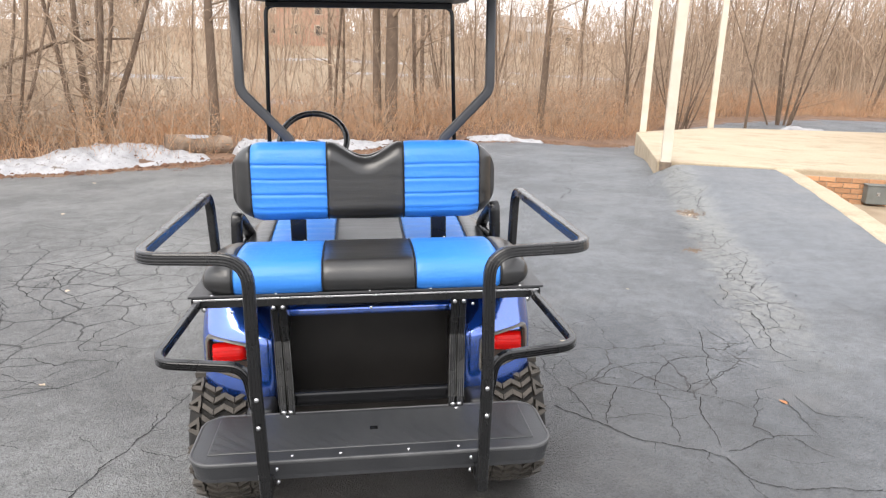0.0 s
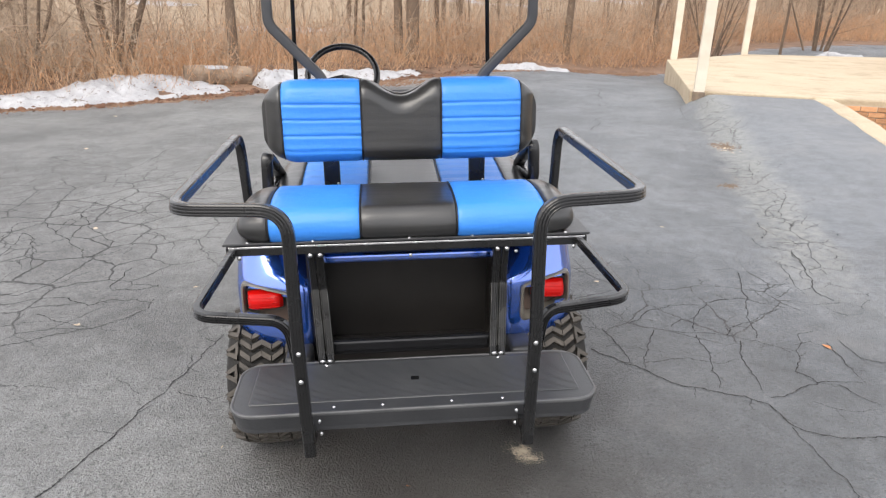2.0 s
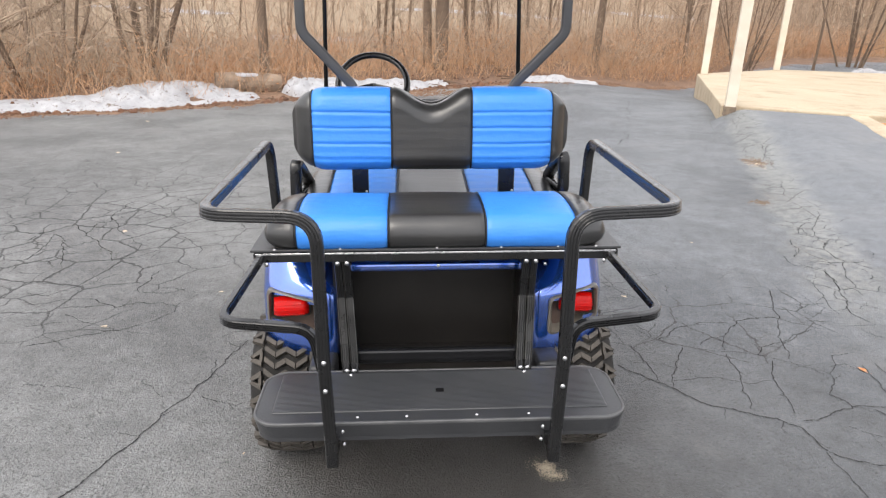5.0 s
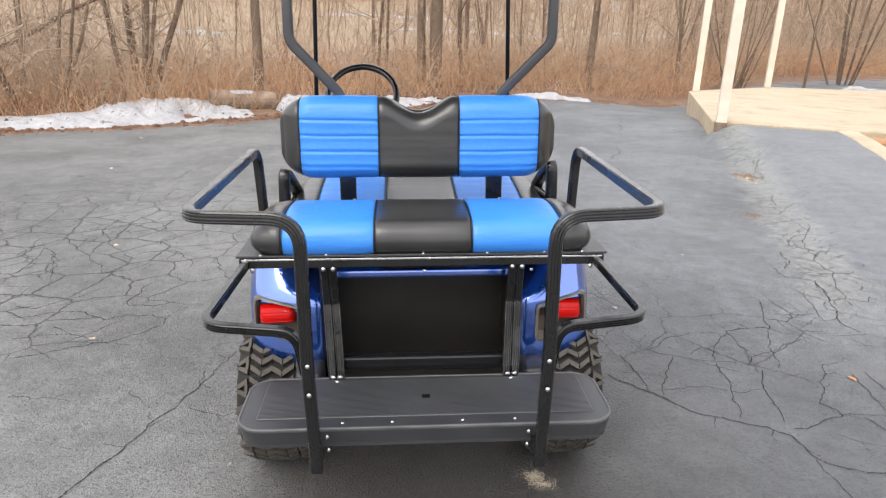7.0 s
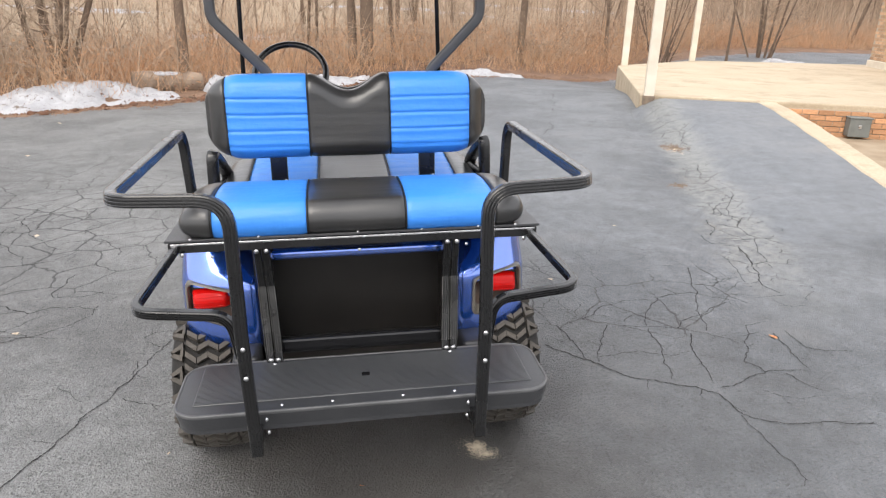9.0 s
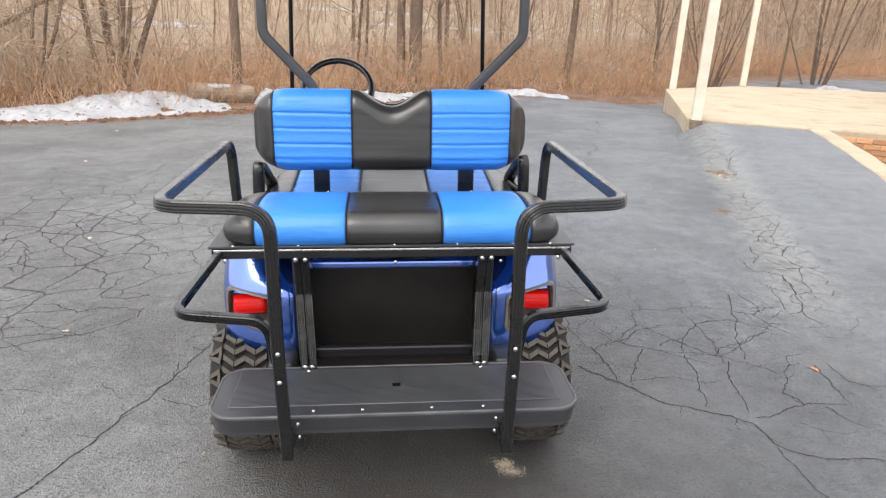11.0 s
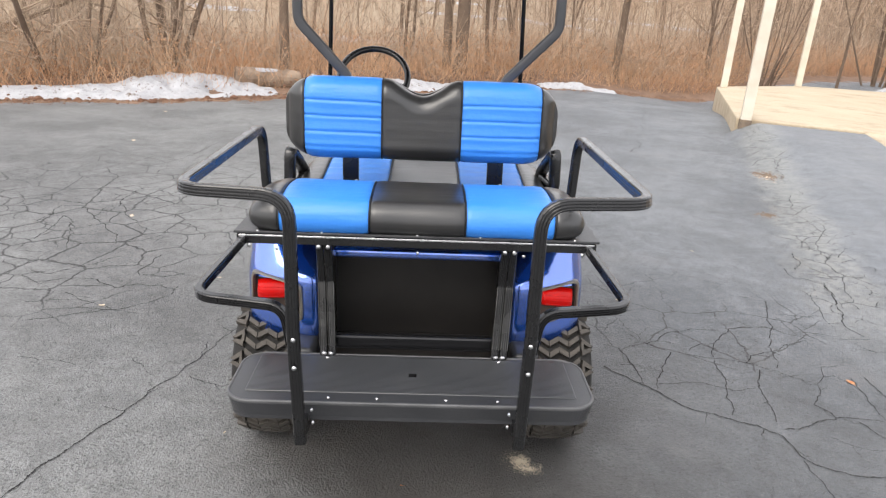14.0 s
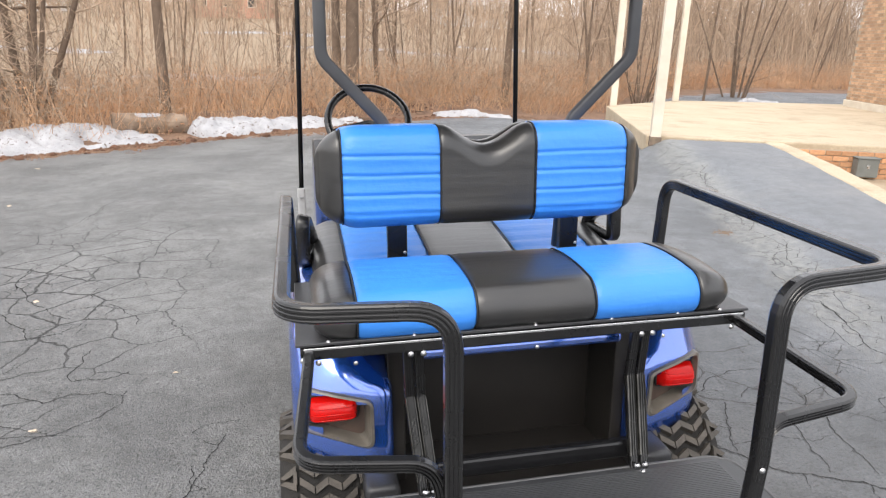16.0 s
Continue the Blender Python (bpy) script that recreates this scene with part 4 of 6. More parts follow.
for k in range(32):
    ry = 0.162 + 0.210 * k / 31
    part("rib", box(-0.482, 0.482, ry, ry + 0.0042, 0.4385, 0.4404), M_MAT, step)
for bx in (-0.24, -0.1, 0.1, 0.25):
    bolt(step, (bx, 0.132, 0.435), (0, 0, 1), 0.006)
part("logo_plate", box(-0.012, 0.012, 0.255, 0.275, 0.4396, 0.4412), M_BLACK_GLOSS, step)

# chassis
part("chassis_rail", box(-0.30, -0.25, 0.66, 2.4, 0.20, 0.26, 0.005), M_BLACK_METAL, cart)
part("chassis_rail", box(0.25, 0.30, 0.66, 2.4, 0.20, 0.26, 0.005), M_BLACK_METAL, cart)
part("rear_axle", sweep([(-0.5, 0.77, 0.207), (0.5, 0.77, 0.207)], round_profile(0.035), (0, 0, 1)), M_BLACK_METAL, cart, smooth=True)
part("floor_pan", box(-0.55, 0.55, 1.3, 2.5, 0.42, 0.45, 0.01), M_WELL, cart)
part("seat_box", box(-0.54, 0.54, 0.90, 1.45, 0.44, 0.668, 0.02), M_BLUE_PAINT, cart, "blue painted seat pod")


def wheel(x, y, outer):
    R, w = 0.262, 0.25
    prof = [(0.125, -w * 0.42), (0.18, -w * 0.5), (0.212, -w * 0.5), (0.231, -w * 0.45), (0.239, -w * 0.3), (0.241, 0), (0.239, w * 0.3), (0.231, w * 0.45), (0.212, w * 0.5), (0.18, w * 0.5), (0.125, w * 0.42)]
    t = part("wheel", lathe([(0.03, -0.03), (0.11, -0.03), (0.13, -w * 0.4), (0.13, w * 0.4), (0.11, 0.06 * outer), (0.03, 0.07 * outer), (0.03, -0.03)], 32), M_BLACK_GLOSS, cart, "black wheel with a chunky all-terrain tyre", smooth=True)
    t.location = (x, y, R - 0.045)
    tyre = part("tyre", lathe(prof, 56), M_RUBBER, t, smooth=True)
    bm = bmesh.new()
    n = 40
    da = 2 * math.pi / n

    def spot(u, ang, rad):
        return (u, rad * math.cos(ang), rad * math.sin(ang))

    def top_r(u):
        return 0.2635 - 0.017 * (abs(u) / 0.12) ** 3

    def lug(quad, a0, sgn, keep=0.80):
        lo = [bm.verts.new(spot(u * sgn, a0 + s * da, 0.223)) for u, s in quad]
        cu, cs = sum(q[0] for q in quad) / len(quad), sum(q[1] for q in quad) / len(quad)
        hi = [bm.verts.new(spot((cu + (u - cu) * 0.97) * sgn, a0 + (s - 0.06 * (1 if s > cs else -1)) * da, top_r(u))) for u, s in quad]
        bm.faces.new(hi)
        for i in range(len(quad)):
            bm.faces.new((lo[i], lo[(i + 1) % len(quad)], hi[(i + 1) % len(quad)], hi[i]))

    for k in range(n):
        a0 = k * da
        for sgn in (-1, 1):
            # zigzag arms across the crown, and hooked shoulder blocks
            lug([(0.000, 0.0), (0.000, 0.47), (0.034, 1.07), (0.034, 0.60)], a0, sgn)
            lug([(0.036, 0.60), (0.036, 1.05), (0.074, 0.27), (0.074, -0.20)], a0, sgn)
            if k % 2 == 0:
                lug([(0.082, 0.02), (0.082, 0.50), (0.112, 0.98), (0.125, 0.80)], a0, sgn)
                lug([(0.082, 1.30), (0.082, 1.78), (0.125, 1.10), (0.112, 0.92)], a0, sgn)
                lug([(0.080, 0.45), (0.080, 1.35), (0.090, 1.35), (0.090, 0.45)], a0, sgn)
    part("tread", bm, M_LUG, tyre)
    return t


wheel(-0.514, 0.757, -1)
wheel(0.511, 0.757, 1)
wheel(-0.505, 2.35, -1)
wheel(0.502, 2.35, 1)

# roof, struts
STRUT = rounded_rect(0.03, 0.036, 0.009, 3)
for sx in (-1, 1):
    p = fillet([(0.476 * sx + 0.016, 1.02, 1.90), (0.480 * sx + 0.016, 1.045, 1.455), (0.295 * sx + 0.012, 1.055, 1.262), (0.27 * sx + 0.012, 1.055, 0.85)], 0.07, 7)
    part("rear_strut", sweep(p, STRUT, (0, -1, 0)), M_STRUT, cart, "dark grey roof strut", smooth=True)
fp = fillet([(-0.534, 2.33, 0.78), (-0.50, 2.30, 1.875), (0.51, 2.30, 1.875), (0.539, 2.33, 0.78)], 0.05, 6)
part("front_strut", sweep(fp, rounded_rect(0.02, 0.022, 0.006, 3), (0, -1, 0)), M_BLACK_GLOSS, cart, "thin black windscreen frame", smooth=True)
for sx in (-1, 1):
    foot = part("strut_foot", box(0.535 * sx - 0.018, 0.535 * sx + 0.018, 2.300, 2.318, 0.58, 0.835, 0.006, 2), M_STRUT_FOOT, cart, "bright grey metal strut foot")
    for bz in (0.63, 0.79):
        bolt(foot, (0.535 * sx, 2.299, bz), (0, -1, 0), 0.007)
roof_out = [(a, b + 1.52) for a, b in rounded_rect(1.16, 1.72, 0.14, 6)]
roof = part("roof", prism(roof_out, "z", 1.895, 1.945, 0.02, 3), M_ROOF, cart, "black moulded canopy roof", smooth=True)
part("roof_rail", box(-0.50, 0.51, 2.28, 2.32, 1.865, 1.895, 0.005), M_ROOF, roof)

# steering
wheel_c = Vector((-0.248, 1.86, 1.192))
tilt = Euler((radians(-40), 0, 0)).to_matrix()
ringp = [wheel_c + tilt @ Vector((0.166 * math.cos(2 * math.pi * k / 36), 0, 0.166 * math.sin(2 * math.pi * k / 36))) for k in range(36)]
sw = part("steering_wheel", sweep(ringp, round_profile(0.0155, 10), (1, 0, 0), closed=True), M_BLACK_METAL, cart, "black steering wheel", smooth=True)
part("hub", sweep([wheel_c + tilt @ Vector((0, 0.03, -0.02)), wheel_c + tilt @ Vector((0, 0.08, -0.02))], round_profile(0.045, 18), (1, 0, 0)), M_BLACK_METAL, sw)
for a in (200, 340, 270):
    e = wheel_c + tilt @ Vector((0.16 * math.cos(radians(a)), 0.0, 0.16 * math.sin(radians(a))))
    part("spoke", sweep([wheel_c + tilt @ Vector((0, 0.02, 0)), e], rounded_rect(0.012, 0.03, 0.004, 2), (0, -1, 0)), M_BLACK_METAL, sw)
part("steering_column", sweep([wheel_c + tilt @ Vector((0, 0.05, 0)), (-0.248, 2.25, 0.80)], round_profile(0.025), (1, 0, 0)), M_BLACK_METAL, cart)
part("dashboard", prism([(2.08, 0.93), (2.06, 1.05), (2.14, 1.085), (2.40, 1.06), (2.42, 0.93)], "x", -0.47, 0.47, 0.012, 2), M_PLASTIC, cart, "black dashboard")
part("front_cowl", prism([(2.42, 0.45), (2.40, 1.05), (2.62, 0.98), (2.85, 0.72), (2.88, 0.45)], "x", -0.47, 0.47, 0.03, 3), M_BLUE_PAINT, cart, "blue painted front cowl", smooth=True)

# hip restraints of the front bench: a flat bar bent to a narrow three-cornered loop
for sx, dx, dz in ((-1, 0.0, 0.0), (1, 0.018, 0.028)):
    top, low, inner = Vector(((0.540 + dx) * sx, 1.22, 0.950 + dz)), Vector(((0.545 + dx) * sx, 1.22, 0.790 + dz)), Vector(((0.508 + dx) * sx, 1.40, 0.805 + dz))
    start = top.lerp(low, 0.5)
    hip = part("hip_restraint", sweep(fillet([start, low, inner, top, start], 0.022, 4)[:-1], rounded_rect(0.036, 0.046, 0.008, 2), (0, -1, 0), closed=True), M_BLACK_METAL, cart, "black hip restraint bent to a three-cornered loop", smooth=True)
    bolt(hip, inner + Vector((0, -0.03, 0.005)), (0, -0.9, 0.4), 0.008)

# ---------------------------------------------------------------- woods, brush and distance
def limb(verts, faces, pts, r0, r1, sides):
    """A tapered limb along pts, added to the lists."""
    base = len(verts)
    k = len(pts)
    up = Vector((0.31, 0.17, 0.93))
    for i, p in enumerate(pts):
        t = (pts[min(i + 1, k - 1)] - pts[max(i - 1, 0)]).normalized()
        n = t.cross(up if abs(t.dot(up)) < 0.95 else Vector((1, 0, 0))).normalized()
        b = t.cross(n)
        r = r0 + (r1 - r0) * i / (k - 1)
        for j in range(sides):
            a = 2 * math.pi * j / sides
            verts.append(p + n * r * math.cos(a) + b * r * math.sin(a))
    for i in range(k - 1):
        for j in range(sides):
            q = (j + 1) % sides
            faces.append((base + i * sides + j, base + i * sides + q, base + (i + 1) * sides + q, base + (i + 1) * sides + j))


def wander(rng, p, d, length, steps, bend, lift=0.0):
    pts = [p.copy()]
    d = d.normalized()
    for _ in range(steps):
        d = (d + Vector((rng.gauss(0, bend), rng.gauss(0, bend), rng.gauss(0, bend * 0.6) + lift))).normalized()
        p = p + d * (length / steps)
        pts.append(p)
    return pts, d


def bare_tree(seed, height, r, first=0.25, stems=1, twigs=1.0, lean=0.1, bend=0.035):
    """A leafless tree: stems with limbs, branches and fine twigs, as a trunk mesh and a crown mesh."""
    rng = random.Random(seed)
    tv, tf, cv, cf = [], [], [], []
    for s in range(stems):
        a = rng.uniform(0, 6.28)
        off = Vector((math.cos(a), math.sin(a), 0)) * (0.0 if stems == 1 else rng.uniform(0.05, 0.3))
        d = Vector((rng.gauss(0, lean), rng.gauss(0, lean), 1)) + off * (0.0 if stems == 1 else 0.9)
        h = height * rng.uniform(0.75, 1.0)
        pts, _ = wander(rng, off + Vector((0, 0, -0.3)), d, h, 12, bend, 0.05)
        rr = r * (1 if s == 0 else rng.uniform(0.5, 0.9))
        limb(tv, tf, pts, rr, rr * 0.3, 8)
        limb(tv, tf, [pts[0] + (pts[1] - pts[0]) * 0.0, pts[0] + (pts[1] - pts[0]) * 0.7], rr * 1.5, rr * 0.95, 8)
        n = int(h * 2.6)
        for k in range(n):
            f = first + (1 - first) * (k + rng.random()) / n
            i = min(10, int(f * 12))
            p = pts[i].lerp(pts[i + 1], f * 12 - i)
            a = rng.uniform(0, 6.28)
            bd = Vector((math.cos(a), math.sin(a), rng.uniform(0.1, 0.9)))
            ln = h * rng.uniform(0.14, 0.34) * (1.2 - f * 0.7)
            bp, _ = wander(rng, p, bd, ln, 5, 0.14, 0.03)
            br = max(0.006, rr * (1 - f * 0.7) * rng.uniform(0.22, 0.42))
            limb(cv, cf, bp, br, 0.004, 4)
            for q in range(int((3 + ln * 3) * twigs)):
                g = rng.uniform(0.2, 1.0)
                j = min(4, int(g * 5))
                tp = bp[j].lerp(bp[j + 1], min(1, g * 5 - j))
                td = Vector((rng.gauss(0, 1), rng.gauss(0, 1), rng.gauss(0.3, 0.7)))
                tl = ln * rng.uniform(0.2, 0.55)
                wp, _ = wander(rng, tp, td, tl, 3, 0.2)
                limb(cv, cf, wp, max(0.0035, br * 0.4), 0.0018, 3)
                for _ in range(int(2 * twigs)):
                    wj = rng.randrange(1, 4)
                    xp, _ = wander(rng, wp[wj], Vector((rng.gauss(0, 1), rng.gauss(0, 1), rng.gauss(0.2, 0.7))), tl * rng.uniform(0.3, 0.7), 2, 0.2)
                    limb(cv, cf, xp, 0.003, 0.0015, 3)
    return tv, tf, cv, cf


def plant(name, label, category, group, data, at, rot=0.0, scale=1.0, bark=None):
    tv, tf, cv, cf = data
    t = thing(name, label, category, group, at=(at[0], at[1], ground_z(*at)))
    raw("trunk", tv, tf, bark or M_BARK, t, smooth=True)
    raw("crown", cv, cf, M_TWIG, t)
    t.rotation_euler = (0, 0, rot)
    t.scale = (scale,) * 3
    return t


rng = random.Random(11)
# trees that stand out, by place
plant("bare_tree", "slender straight grey-brown leafless tree behind the log", "tree", "bare trees", bare_tree(1, 9, 0.105, 0.3, lean=0.0, bend=0.008), (-3.31, 12.39))
plant("bare_tree", "thick dark leafless tree in the dry brush", "tree", "bare trees", bare_tree(2, 11, 0.16, 0.3, lean=0.01, bend=0.012), (0.11, 14.46))
plant("bare_tree", "dark leafless tree leaning beside a thicker one", "tree", "bare trees", bare_tree(3, 10, 0.11, 0.3, lean=0.03, bend=0.012), (-0.17, 14.66))
plant("bare_tree", "many-stemmed dark leafless thicket tree", "tree", "bare trees", bare_tree(4, 6.5, 0.085, 0.12, stems=6, twigs=0.8, lean=0.2), (-5.54, 12.16))
plant("bare_tree", "low spreading pale-twigged leafless tree by the snow", "tree", "bare trees", bare_tree(5, 5, 0.06, 0.08, stems=5, twigs=1.3, lean=0.35), (-6.83, 11.03))
plant("bare_tree", "grey leafless tree beyond the dock", "tree", "bare trees", bare_tree(6, 9, 0.10, 0.25, lean=0.02, bend=0.015), (3.9, 16.02))
plant("bare_tree", "spreading dark leafless tree beyond the far drive", "tree", "bare trees", bare_tree(7, 7, 0.055, 0.10, stems=6, lean=0.10), (12.61, 20.01))
plant("bare_tree", "thin leafless tree beyond the far drive", "tree", "bare trees", bare_tree(8, 8, 0.042, 0.2, lean=0.02), (10.72, 18.63))
plant("bare_shrub", "fan of thin leafless shrub stems", "shrub", "bare shrubs", bare_tree(9, 3.6, 0.035, 0.1, stems=12, twigs=0.7, lean=0.35), (8.29, 17.51))

KINDS = []
for k in range(6):
    h = (8, 10, 7, 6, 9, 5)[k]
    spot = ((-9, 21), (-1.8, 22), (3.2, 21.5), (8.2, 23), (-12, 18), (2.0, 19.5))[k]
    KINDS.append(plant("bare_tree", "grey-brown leafless tree in the woods behind the drive", "tree", "bare trees", bare_tree(20 + k, h, (0.055, 0.07, 0.045, 0.04, 0.06, 0.035)[k], 0.15, stems=(1, 1, 2, 3, 1, 4)[k], twigs=0.9, lean=0.035), spot))
spots = []
while len(spots) < 84:
    x = rng.uniform(-34, 44)
    y = edge_line(x) + 1.6 + 34 * rng.random() ** 1.3
    if abs(x) > 0.75 * y + 4:
        continue
    if any(abs(x - a) + abs(y - b) < 0.9 for a, b in spots):
        continue
    spots.append((x, y))
for k, (x, y) in enumerate(spots):
    src = KINDS[k % 6]
    s = rng.uniform(0.75, 1.25)
    c = copy_thing(src, Matrix.Translation((x, y, ground_z(x, y))) @ Matrix.Rotation(rng.uniform(0, 6.28), 4, "Z"))
    c.scale = (s, s, s)


def strands(name, label, category, count, place, hmin, hmax, rad, material, bend=0.25, fork=0, seed=3):
    """A thicket of thin bent stems, one mesh."""
    rg = random.Random(seed)
    verts, faces = [], []
    for _ in range(count):
        x, y = place(rg)
        clump = noise.noise((x * 0.55, y * 0.55, seed)) + 0.6 * noise.noise((x * 1.7, y * 1.7, seed + 3))
        h = rg.uniform(hmin, hmax) * max(0.45, min(1.35, 0.95 + 0.75 * clump))
        p = Vector((x, y, ground_z(x, y) - 0.05))
        d = Vector((rg.gauss(0, bend), rg.gauss(0, bend), 1))
        pts, d2 = wander(rg, p, d, h, 3, 0.12)
        r = rad * rg.uniform(0.6, 1.4)
        limb(verts, faces, pts, r, r * 0.25, 3)
        for _ in range(fork):
            j = rg.randrange(1, 3)
            q, _d = wander(rg, pts[j], d + Vector((rg.gauss(0, 0.6), rg.gauss(0, 0.6), 0.2)), h * rg.uniform(0.25, 0.5), 2, 0.15)
            limb(verts, faces, q, r * 0.5, r * 0.15, 3)
    ob = raw(name, verts, faces, material)
    return tagged(ob, label, category, kind="stuff")


def near_band(depth, gap, xa=-16, xb=24):
    def place(rg):
        while True:
            x = rg.uniform(xa, xb)
            y = edge_line(x) + gap + depth * rg.random() ** 1.2
            if abs(x) < 0.75 * y + 3:
                return x, y
    return place


strands("dry_reeds", "dense orange-tan dry reeds and tall grass", "reeds", 38000, near_band(10, 0.55, -18, 26), 0.2, 1.15, 0.0042, M_REED, 0.45, 0, 5)
strands("brush", "tangled brown leafless undergrowth", "brush", 5600, near_band(16, 0.7, -22, 30), 0.5, 2.2, 0.0045, M_TWIG, 0.4, 4, 6)
strands("brush", "grey-brown tangled leafless thicket", "brush", 500, near_band(5, 1.0, -16, -6.2), 0.6, 2.6, 0.005, M_TWIG, 0.55, 5, 16)
strands("brush", "dark thin leafless stems in the brush", "brush", 420, near_band(7, 0.9, -14, 16), 0.7, 2.4, 0.0055, M_BARK, 0.45, 3, 17)
strands("tall_brush", "thin grey-brown saplings", "brush", 1300, near_band(26, 1.4, -30, 40), 2.2, 5.0, 0.0065, M_TWIG, 0.14, 6, 7)

# withered leaves still hanging in the low brush
rgd = random.Random(91)
dv, df = [], []
band = near_band(9, 0.5, -16, 24)
for _ in range(38000):
    x, y = band(rgd)
    c = Vector((x, y, ground_z(x, y) + rgd.random() ** 1.6 * (0.85 + 0.4 * noise.noise((x * 0.7, y * 0.7, 0)))))
    a = Vector((rgd.gauss(0, 1), rgd.gauss(0, 1), rgd.gauss(0, 1))).normalized()
    e = a.cross(Vector((rgd.gauss(0, 1), rgd.gauss(0, 1), rgd.gauss(0, 1)))).normalized()
    w, h = rgd.uniform(0.006, 0.014), rgd.uniform(0.015, 0.04)
    b = len(dv)
    dv += [c - a * h, c + e * w, c + a * h + e * w * 0.4, c - e * w * 0.9]
    df.append((b, b + 1, b + 2, b + 3))
tagged(raw("withered_leaves", dv, df, M_DEAD_LEAF), "withered orange-brown leaves hanging in the low brush", "leaves", kind="stuff")


# arching canes
def canes(rg, count, place, length, material, name, label):
    verts, faces = [], []
    for _ in range(count):
        x, y = place(rg)
        a = rg.uniform(0, 6.28)
        ln = rg.uniform(*length)
        p, d = Vector((x, y, ground_z(x, y))), Vector((math.cos(a) * 0.5, math.sin(a) * 0.5, 1))
        pts = [p]
        for k in range(8):
            d = (d + Vector((math.cos(a) * 0.14, math.sin(a) * 0.14, -0.17)) + Vector((rg.gauss(0, 0.07), rg.gauss(0, 0.07), rg.gauss(0, 0.05)))).normalized()
            p = p + d * ln / 8
            pts.append(p)
        limb(verts, faces, pts, 0.0042, 0.0016, 3)
        for _ in range(4):
            q, _d = wander(rg, pts[rg.randrange(3, 8)], Vector((rg.gauss(0, 1), rg.gauss(0, 1), rg.gauss(-0.1, 0.7))), ln * rg.uniform(0.1, 0.3), 3, 0.25)
            limb(verts, faces, q, 0.0035, 0.0015, 3)
    return tagged(raw(name, verts, faces, material), label, "brush", kind="stuff")


canes(random.Random(41), 330, near_band(4.5, 0.9, -14, -4.6), (1.2, 3.2), M_PALE_TWIG, "arching_canes", "pale arching leafless canes over brown brush")
canes(random.Random(43), 130, near_band(4.5, 1.3, -4.6, 5), (1.2, 3.2), M_PALE_TWIG, "arching_canes", "pale arching leafless canes and twigs")
canes(random.Random(44), 420, near_band(5, 0.6, -1.0, 12), (0.9, 2.4), M_TWIG, "arching_canes", "grey-brown arching twigs over dry reeds")
canes(random.Random(42), 620, near_band(9, 1.1, -8, 20), (1.2, 3.4), M_TWIG, "arching_canes", "brown arching leafless canes and twigs")

# a low tree whose long limb reaches in over the snow, hung with pale drooping twigs
rgb = random.Random(52)
tv, tf, cv, cf = [], [], [], []
base_z = ground_z(-9.6, 13.0)
limb(tv, tf, [Vector(p) for p in ((0, 0, -0.3), (0.1, 0, 0.5), (0.0, -0.05, 1.3), (-0.1, 0.0, 2.2), (0.1, 0.1, 3.4), (0.0, 0.2, 5.0))], 0.13, 0.04, 9)
reach = [Vector(p) for p in ((0.08, 0, 0.55), (0.8, -0.2, 0.85), (1.64, -0.4, 0.92 - base_z), (2.12, -0.4, 1.16 - base_z), (2.58, -0.4, 1.43 - base_z), (3.3, -0.35, 1.76 - base_z), (4.0, -0.3, 1.86 - base_z), (4.8, -0.2, 1.91 - base_z))]
limb(tv, tf, reach, 0.075, 0.016, 8)
low_limb = [Vector(p) for p in ((0.1, 0, 0.4), (0.9, -0.4, 0.75), (1.7, -0.6, 0.72), (2.4, -0.7, 0.45))]
limb(tv, tf, low_limb, 0.05, 0.012, 7)
for path, count in ((reach, 46), (low_limb, 16)):
    for k in range(count):
        f = rgb.uniform(0.25, 1.0) * (len(path) - 1)
        i = min(len(path) - 2, int(f))
        p = path[i].lerp(path[i + 1], f - i)
        d = Vector((rgb.gauss(0.6, 0.5), rgb.gauss(-0.1, 0.5), rgb.gauss(0.25, 0.5)))
        ln = rgb.uniform(0.4, 1.3)
        pts, dd = wander(rgb, p, d, ln, 7, 0.16, -0.13)
        limb(cv, cf, pts, rgb.uniform(0.007, 0.013), 0.003, 4)
        for _ in range(5):
            q, _d = wander(rgb, pts[rgb.randrange(1, 7)], Vector((rgb.gauss(0.2, 0.7), rgb.gauss(0, 0.6), rgb.gauss(-0.3, 0.6))), ln * rgb.uniform(0.2, 0.5), 4, 0.22, -0.08)
            limb(cv, cf, q, 0.0045, 0.002, 3)
        if k % 2 == 0:
            q, _d = wander(rgb, p, Vector((rgb.gauss(0.2, 0.4), rgb.gauss(0, 0.5), 1)), ln * 1.3, 6, 0.14)
            limb(cv, cf, q, 0.009, 0.003, 4)
reach_tree = thing("bare_tree", "leafless tree with a long limb drooping over the snow", "tree", "bare trees", at=(-9.6, 13.0, base_z))
raw("trunk", tv, tf, M_BARK, reach_tree, smooth=True)
raw("crown", cv, cf, M_PALE_TWIG, reach_tree)


def far_band(rg):
    while True:
        x, y = rg.uniform(-90, 110), 45 + 85 * rg.random()
        if abs(x) < 0.8 * y:
            return x, y


strands("far_woods", "far grey-brown leafless woods", "woods", 2100, far_band, 4, 10, 0.05, M_TWIG, 0.08, 9, 8)
strands("far_woods", "grey-brown leafless woods beyond the far drive", "woods", 700, lambda rg: (rg.uniform(15, 50), rg.uniform(28, 50)), 6, 11, 0.03, M_TWIG, 0.08, 9, 18)

